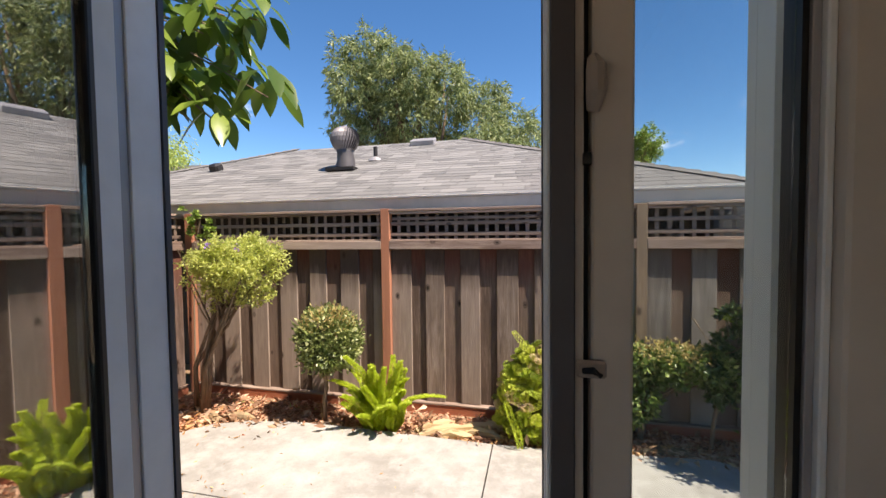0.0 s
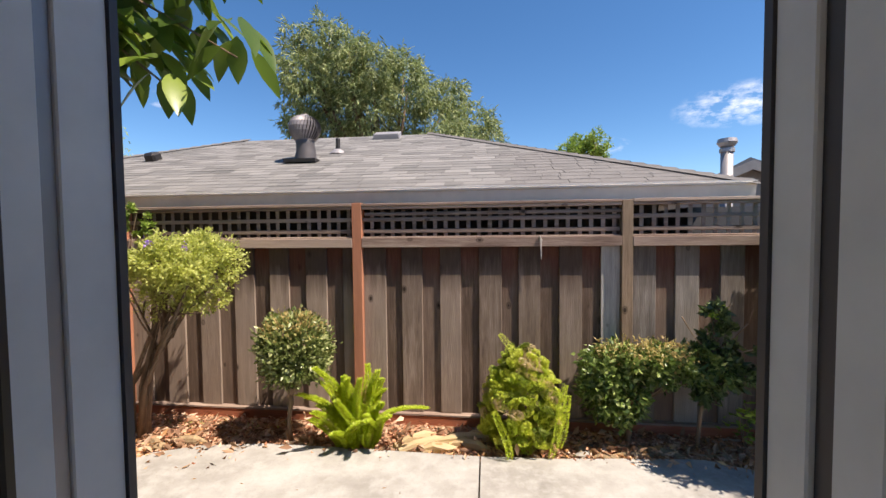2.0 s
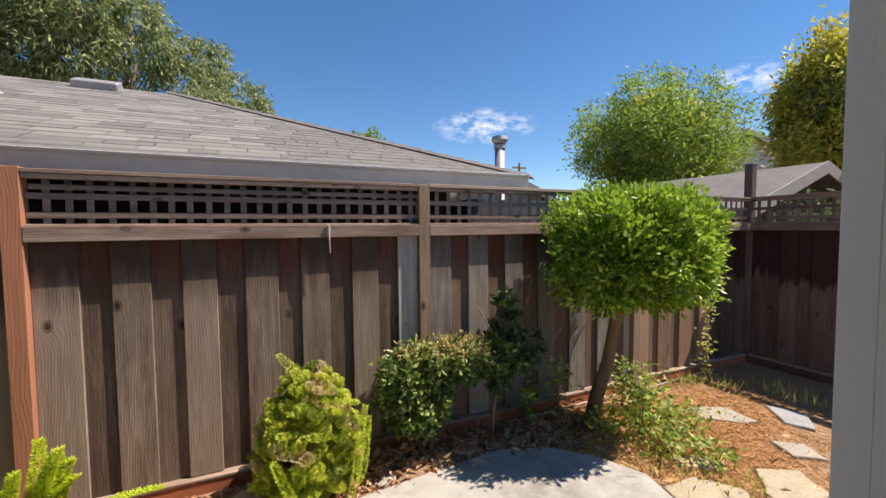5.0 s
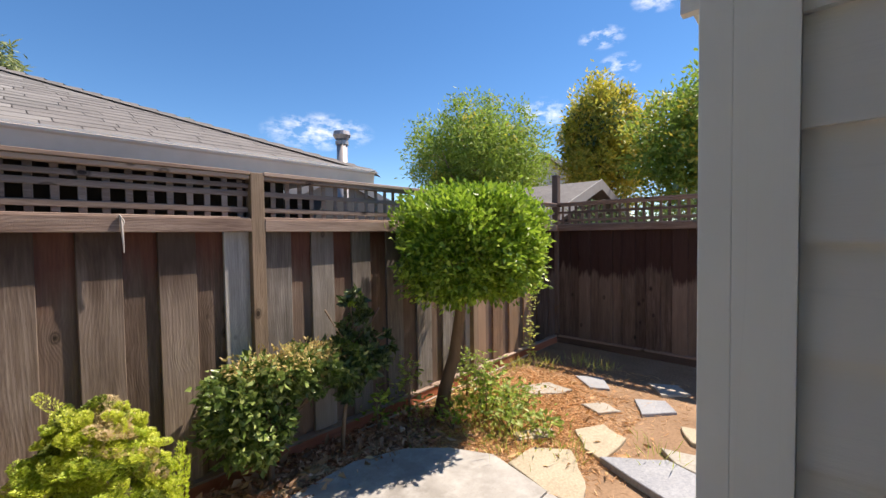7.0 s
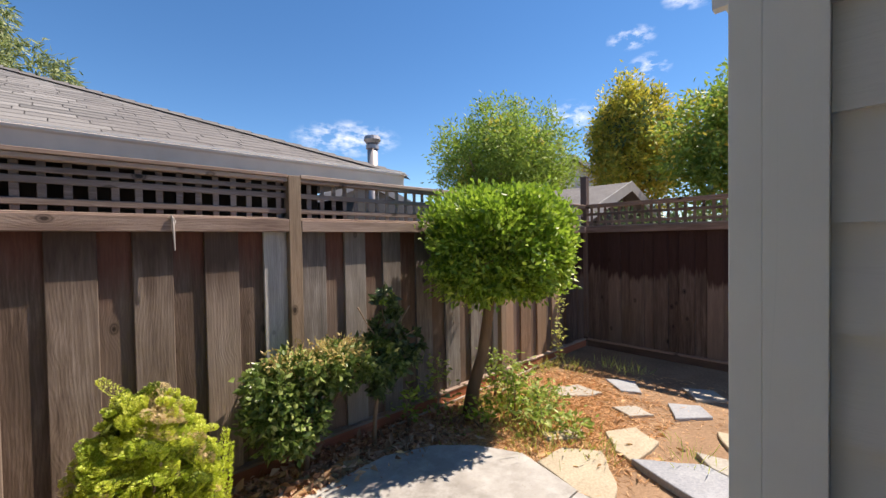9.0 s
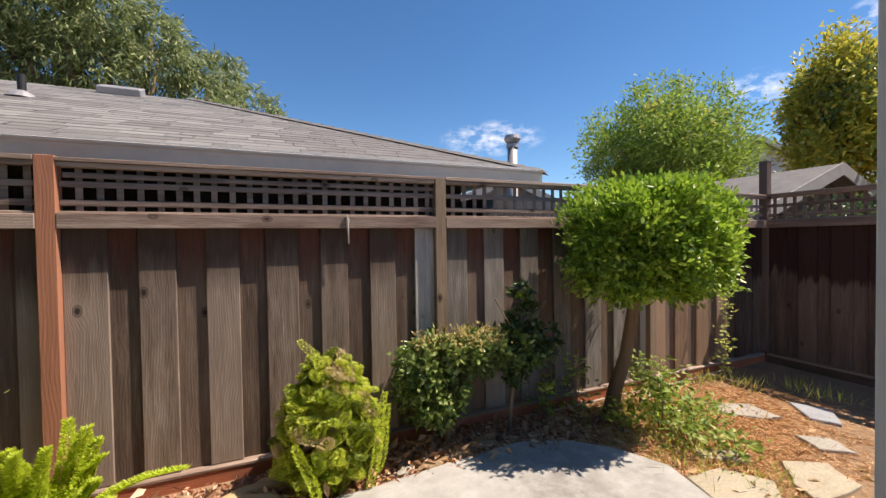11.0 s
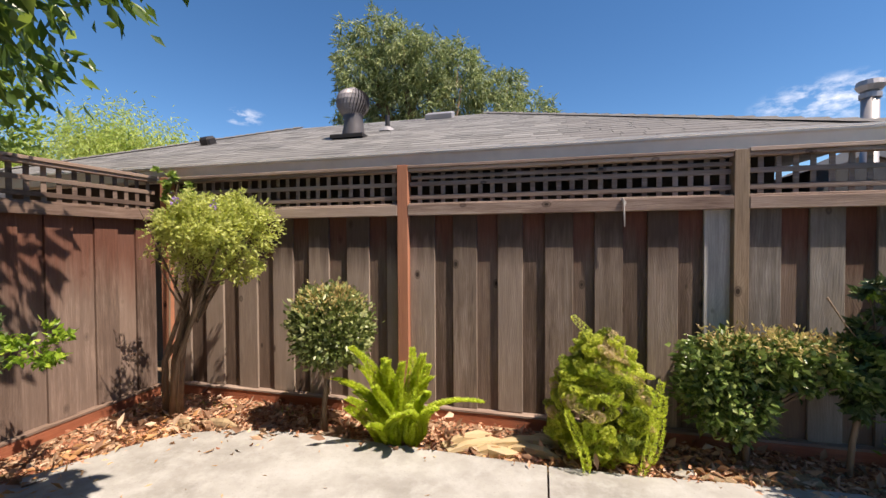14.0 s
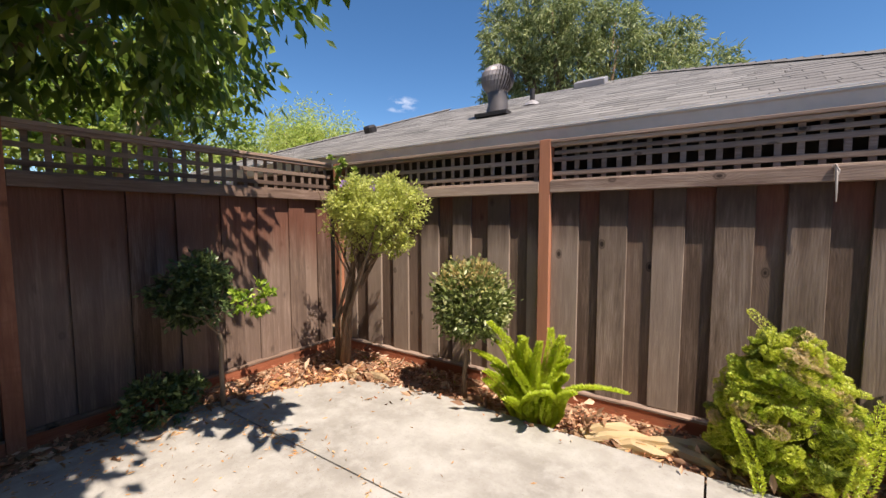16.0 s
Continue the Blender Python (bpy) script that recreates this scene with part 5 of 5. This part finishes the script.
# ---- flagstones, debris and ground cover ----
def flagstone(outline, z, mat_, label, tilt=0.0):
    bm = bmesh.new()
    cx = sum(p[0] for p in outline) / len(outline)
    cy = sum(p[1] for p in outline) / len(outline)
    pts = []
    for (x0, y0), (x1, y1) in zip(outline, outline[1:] + outline[:1]):
        for k in range(3):
            u = k / 3
            pts.append((x0 + (x1 - x0) * u - cx + rnd.uniform(-.008, .008), y0 + (y1 - y0) * u - cy + rnd.uniform(-.008, .008)))
    prism(pts, -0.05, 0.0, bm)
    bmesh.ops.bevel(bm, geom=[e for e in bm.edges if all(v.co.z > -0.01 for v in e.verts)], offset=0.005, segments=1, affect="EDGES")
    ob = part("flagstone", bm, mat_)
    ob.location = (cx, cy, z)
    ob.rotation_euler = (radians(rnd.uniform(-1, 1) + tilt), radians(rnd.uniform(-1, 1)), 0)
    return tagged(ob, label=label, category="paving stone", group="flagstones in the dirt")


rnd = random.Random(9)
GZ = -0.026
for o, m, lab, zz in (
    ([(3.87, 3.2), (4.2, 3.02), (4.16, 2.72), (3.98, 2.8), (3.82, 2.98)], STONE, "pale grey irregular flagstone set in dirt", 0),
    ([(4.59, 2.88), (4.72, 2.62), (4.43, 2.45), (4.36, 2.62)], STONE_BLUE, "grey irregular flagstone near the shaded corner", 0),
    ([(3.9, 2.52), (4.08, 2.36), (3.97, 2.18), (3.82, 2.32)], STONE, "small pale flagstone among fallen needles", 0),
    ([(4.34, 2.18), (4.48, 1.95), (4.28, 1.8), (4.02, 2.02)], STONE_BLUE, "grey irregular flagstone in bare dirt", 0),
    ([(3.38, 2.34), (3.62, 2.2), (3.5, 1.98), (3.08, 2.0), (3.16, 2.16)], STONE_TAN, "tan flagstone beside fallen needles", 0.005),
    ([(4.0, 1.72), (4.05, 1.5), (3.72, 1.44), (3.76, 1.6)], STONE_TAN, "tan flagstone near the house wall", 0.005),
    ([(3.5, 1.74), (3.58, 1.42), (3.3, 1.36), (3.36, 1.6)], STONE, "pale flagstone touching a bluestone slab", 0.012),
    ([(3.08, 2.02), (3.34, 1.66), (3.2, 1.22), (2.75, 1.3)], STONE_BLUE, "large blue-grey square-cut slab", 0.03),
    ([(2.62, 2.48), (2.9, 2.44), (3.06, 2.22), (2.78, 2.0), (2.55, 1.9), (2.5, 2.1)], STONE_TAN, "large tan flagstone beside the patio edge", 0.01),
    ([(3.02, 2.72), (3.3, 2.5), (3.2, 2.42), (2.94, 2.6)], STONE_TAN, "narrow tan flagstone edging the bed", 0.0),
    ([(4.85, 2.2), (5.0, 1.95), (4.8, 1.8), (4.6, 2.0)], STONE, "pale flagstone half in fence shade", 0.0),
):
    flagstone(o, GZ + 0.006 + zz, m, lab)


def strewn(name, label, regions, mat_, length, width, flat, fold=0.3, zspread=0.012, n_total=None, lift=0.0):
    """Loose bits scattered on the ground: (centre x, y, spread x, y, number)."""
    ps = []
    for x, y, sx, sy, n in regions:
        a = rng.normal(size=(n, 2)).clip(-2, 2) * (sx / 2, sy / 2) + (x, y)
        a = a[(a[:, 1] < FY - 0.03) & (a[:, 0] > -3.3) & (a[:, 0] < 5.75)]
        ps.append(np.c_[a, -0.043 + lift + np.abs(rng.normal(size=len(a))) * zspread])
    p = np.concatenate(ps)
    w = rng.normal(size=(len(p), 3)) * (1, 1, flat)
    ob = mesh_of(name, leaf_mesh(p, w, length, width, rng, fold=fold), mat_, None, label, "stuff")
    return tagged(ob, category="ground litter")


strewn("mulch", "red-brown bark and dry leaf mulch in the bed", [(-2.6, 3.3, .8, .5, 1500), (-1.8, 3.42, 1.0, .35, 2000), (-.6, 3.42, 1.2, .35, 1700), (.6, 3.45, 1.2, .3, 900), (1.6, 3.45, 1.0, .3, 2600), (-2.9, 2.6, .35, 1.2, 1600), (-3.1, 1.7, .3, 1.2, 1100), (2.3, 3.4, .8, .35, 1800)], CHIPS, 0.045, 0.022, 0.25, fold=.3, zspread=.02)
strewn("fallen_needles", "orange-brown fallen needles over the dirt", [(3.35, 2.75, .9, .7, 17000), (3.2, 3.2, 1.2, .5, 10000), (3.9, 3.1, .9, .5, 9000), (2.3, 3.35, .9, .3, 3500), (3.1, 2.3, .5, .5, 1500), (4.3, 2.5, .8, 1.0, 1500)], NEEDLES, 0.07, 0.005, 0.12, fold=.1, zspread=.009)
strewn("dry_leaves", "dry tan leaves along the bed edge", [(-2.5, 3.05, .5, .3, 110), (-2.75, 2.5, .3, .8, 130), (0.2, 3.33, .5, .15, 90), (1.4, 3.4, .8, .25, 160), (3.3, 2.6, 1.0, .8, 120)], NEEDLES, 0.08, 0.03, 0.3, fold=.3, zspread=.03)
ob = strewn("patio_litter", "few dry leaves and twigs on the concrete", [(-2.2, 1.8, 1.2, 1.2, 60), (-1.2, 2.6, 1.2, .8, 26), (-2.0, 2.1, .8, .15, 50), (-.9, 2.1, 1.2, .08, 30), (-2.6, 1.2, .6, .6, 90), (-2.75, 1.6, .25, 1.2, 220), (-2.4, 2.1, .5, .12, 90), (-1.9, 1.7, .9, .9, 60)], NEEDLES, 0.035, 0.009, 0.1, fold=.2, zspread=.004, lift=.046)
strewn("bed_weeds", "low green weeds at the bed edge", [(-1.9, 3.5, .3, .1, 70), (-2.5, 3.5, .3, .1, 70), (2.6, 3.3, .3, .2, 150)], GRASS, 0.06, 0.01, 1.0, fold=.1)


def weeds(name, label, spots, mat_, height, width, spread):
    p, w = [], []
    for x, y, n in spots:
        a = rng.normal(size=(n, 2)) * spread
        p.append(np.c_[a + (x, y), np.full(n, -0.045) + rng.uniform(0, height * .5, n)])
        w.append(np.c_[a * 2.5 + rng.normal(size=(n, 2)) * .35, np.ones(n)])
    ob = mesh_of(name, leaf_mesh(np.concatenate(p), np.concatenate(w), height, width, rng, fold=.15), mat_, None, label, "stuff")
    return tagged(ob, category="weeds")


weeds("grass_tuft", "tall green weeds and grass round the tree foot", [(3.05, 3.05, 30), (3.12, 2.8, 45), (3.0, 2.65, 25), (3.3, 3.2, 30), (3.5, 3.4, 30), (3.8, 3.5, 30)], GRASS, 0.11, 0.008, 0.16)
strewn("bark_pieces", "larger curled bark and dry leaf pieces on the bed", [(-2.4, 3.2, .9, .35, 260), (-1.5, 3.4, 1.0, .3, 200), (-.4, 3.4, .9, .25, 160), (-2.85, 2.5, .25, 1.1, 200), (-3.0, 1.6, .3, .9, 120), (1.5, 3.42, 1.0, .25, 260), (2.4, 3.35, .6, .3, 200)], BARKBITS, 0.10, 0.042, 0.35, fold=.45, zspread=.03)
weeds("broad_weeds", "broad-leaved green weeds round the tree foot", [(3.1, 3.2, 130), (3.2, 2.95, 140), (3.35, 3.35, 110), (3.05, 2.75, 120), (3.1, 2.55, 70), (3.45, 3.1, 90), (3.6, 3.5, 90), (2.7, 3.4, 60)], LEAF_SHRUB, 0.05, 0.022, 0.17)
weeds("grass_tuft", "thin weeds along the shaded corner", [(4.6, 3.3, 60), (4.9, 3.0, 60), (4.9, 2.7, 50), (4.4, 3.5, 70), (3.0, 2.2, 40), (2.7, 2.5, 30), (3.35, 1.75, 40)], GRASS, 0.13, 0.006, 0.08)
for x, y, h, sp, n in ((4.75, 3.55, .95, .07, 110), (2.62, 3.5, .55, .16, 110), (3.35, 3.45, .5, .16, 120), (2.35, 3.55, .35, .12, 80), (3.06, 3.0, .40, .2, 130), (3.2, 2.86, .34, .22, 120), (3.3, 3.12, .38, .22, 120), (3.02, 2.70, .24, .2, 110), (3.5, 3.35, .42, .2, 110), (2.75, 3.1, .25, .16, 80), (3.45, 2.9, .22, .22, 100), (3.15, 2.5, .16, .18, 70)):
    t = empty("tall_weed", (x, y, -0.04), label="tall leafy weed growing by the fence", category="weed")
    part("stem", tube([(0, 0, -.01), (.02, 0, h * .5), (0, .01, h)], [.008, .006, .002], 5), BARK, t)
    if sp > .1:
        for q in range(4):
            e = (rnd.uniform(-sp, sp) * .7, rnd.uniform(-sp, sp) * .7, h * rnd.uniform(.7, 1))
            part("stem", tube([(0, 0, 0), (e[0] * .6, e[1] * .6, h * .4), e], [.005, .004, .002], 4), BARK, t)
    p = np.c_[rng.normal(size=(n, 2)) * sp * .5, rng.uniform(.08, h, n)]
    mesh_of("leaves", leaf_mesh(p, np.c_[rng.normal(size=(n, 2)), rng.uniform(0, .8, n)], .065, .03, rng, droop=.1), LEAF_SHRUB if h > .9 else LEAF_WEED if n in (120, 110, 100, 70) else LEAF_HEDGE, t)

# wood chunks and stones edging the bed
for k, (x, y, ln, r, a, m) in enumerate(((1.02, 3.30, .16, .035, 20, STONE), (1.2, 3.27, .2, .04, -15, LOGWOOD), (1.02, 3.42, .22, .035, 80, LOGWOOD), (1.4, 3.33, .34, .035, 5, LOGWOOD), (1.65, 3.38, .3, .045, -8, LOGWOOD), (1.25, 3.45, .5, .03, 3, LOGWOOD), (1.8, 3.47, .35, .03, 12, LOGWOOD), (0.92, 3.2, .12, .03, 40, STONE), (1.32, 3.22, .14, .03, 0, STONE), (1.5, 3.26, .12, .028, 30, LOGWOOD), (2.05, 3.36, .3, .03, -5, LOGWOOD))):
    bm = bmesh.new()
    bmesh.ops.create_icosphere(bm, subdivisions=2, radius=1)
    for v in bm.verts:
        q = 1 + .35 * noise.noise(v.co * 1.7 + Vector((k * 5, 0, 0)))
        v.co = Vector((v.co.x * ln / 2 * q, v.co.y * r * q, v.co.z * r * .9 * q))
    ob = part("wood_chunk" if m is LOGWOOD else "edging_stone", bm, m)
    ob.location, ob.rotation_euler = (x, y, -0.045 + r * .55), (0, 0, radians(a))
    tagged(ob, label="rotten wood chunk at the bed edge" if m is LOGWOOD else "rounded pale stone at the bed edge", category="log" if m is LOGWOOD else "stone", group="edging pieces")
for k, (x, y, ln, a) in enumerate(((-.25, 3.34, .46, 32), (-.08, 3.38, .44, 22), (.1, 3.46, .40, 8), (-.34, 3.42, .4, 38), (.12, 3.34, .34, -8), (-.12, 3.28, .3, 15), (.2, 3.52, .3, 20), (-2.28, 3.2, .34, 8), (-2.5, 3.12, .24, -20))):
    bm = tube([(-ln / 2, 0, .0), (-ln / 5, .01, .012), (ln / 5, 0, .016), (ln / 2, -.01, .004)], [.024, .042, .036, .008], 8, rough=.3, seed=k)
    ob = part("dry_palm_sheath", bm, CONIFER_DRY if k < 7 else LOGWOOD)
    ob.location, ob.rotation_euler = (x, y, -0.022), (0, 0, radians(a))
    tagged(ob, label="dry straw-coloured frond lying on the mulch", category="dry frond", group="dry fronds on the bed")
hose = part("drip_pipe", tube([(2.2, FY - .10, -.02), (3.2, FY - .12, .0), (4.2, FY - .09, -.02), (4.9, FY - .1, .01)], [.009] * 4, 6), BONE)
tagged(hose, label="pale thin pipe along the fence foot", category="pipe")

# ---- shingles, the last ----
rnd = random.Random(21)
TAB, EXPO = 0.30, 0.135
cell = {}
rows_n = int((RY - EY) / (EXPO * math.cos(math.atan(SL))))
slope = math.atan(SL)
roof = [o for o in house.children if o.name.startswith("roof")][0]
near = {}
v_all, f_all = [], []
for r_i in range(rows_n):
    y0 = EY - 0.02 + r_i * EXPO * math.cos(slope)
    xa, xb = LX + (y0 - EY) + .05, EX - (y0 - EY) - .02
    x = xa + (r_i % 3) * .1 - .2
    while x < xb:
        w = TAB * (0.97 if rnd.random() > .25 else rnd.choice((.6, 1.4)))
        a, b = max(x, xa), min(x + w - 0.006, xb)
        x += w
        if b - a < .04:
            continue
        t0 = .003 + rnd.uniform(0, .003)
        zz = EZ + SL * (y0 - EY)
        y1 = y0 + EXPO * 1.15 * math.cos(slope)
        z1 = EZ + SL * (y1 - EY)
        vs = [(a, y0, zz - .006), (b, y0, zz - .006), (b, y0, zz + t0), (a, y0, zz + t0), (b, y1, z1 + .001), (a, y1, z1 + .001)]
        if r_i < 12 and a > .35 and len(near) < 290:
            me = bpy.data.meshes.new("shingle")
            me.from_pydata(vs, [], [(0, 1, 2, 3), (3, 2, 4, 5), (1, 4, 2), (0, 3, 5)])
            me.materials.append(SHINGLE)
            ob = new("shingle", me)
            ob.parent = roof
            near[len(near)] = 1
        else:
            k = len(v_all)
            v_all += vs
            f_all += [(k, k + 1, k + 2, k + 3), (k + 3, k + 2, k + 4, k + 5)]
me = bpy.data.meshes.new("shingles")
me.from_pydata(v_all, [], f_all)
me.materials.append(SHINGLE_ROWS)
ob = new("shingles", me)
ob.parent = roof
tagged(ob, kind="stuff")
for sgn, px_, pr_ in ((1, EX, RX1), (-1, LX, RX0)):
    n_cap = 30
    for i in range(n_cap):
        u0, u1 = i / n_cap, (i + 1.1) / n_cap
        pa = Vector((px_, EY, EZ)).lerp(Vector((pr_, RY, roof_z(RY))), u0)
        pb = Vector((px_, EY, EZ)).lerp(Vector((pr_, RY, roof_z(RY))), u1)
        bm = bmesh.new()
        q = [bm.verts.new(p) for p in (pa + Vector((0, -.12, -.03)), pa + Vector((0, 0, .035)), pa + Vector((sgn * .12, 0.02, -.03)), pb + Vector((0, -.12, -.03)), pb + Vector((0, 0, .02)), pb + Vector((sgn * .12, .02, -.03)))]
        bm.faces.new((q[0], q[1], q[4], q[3]))
        bm.faces.new((q[1], q[2], q[5], q[4]))
        part("hip_shingle", bm, SHINGLE, roof)
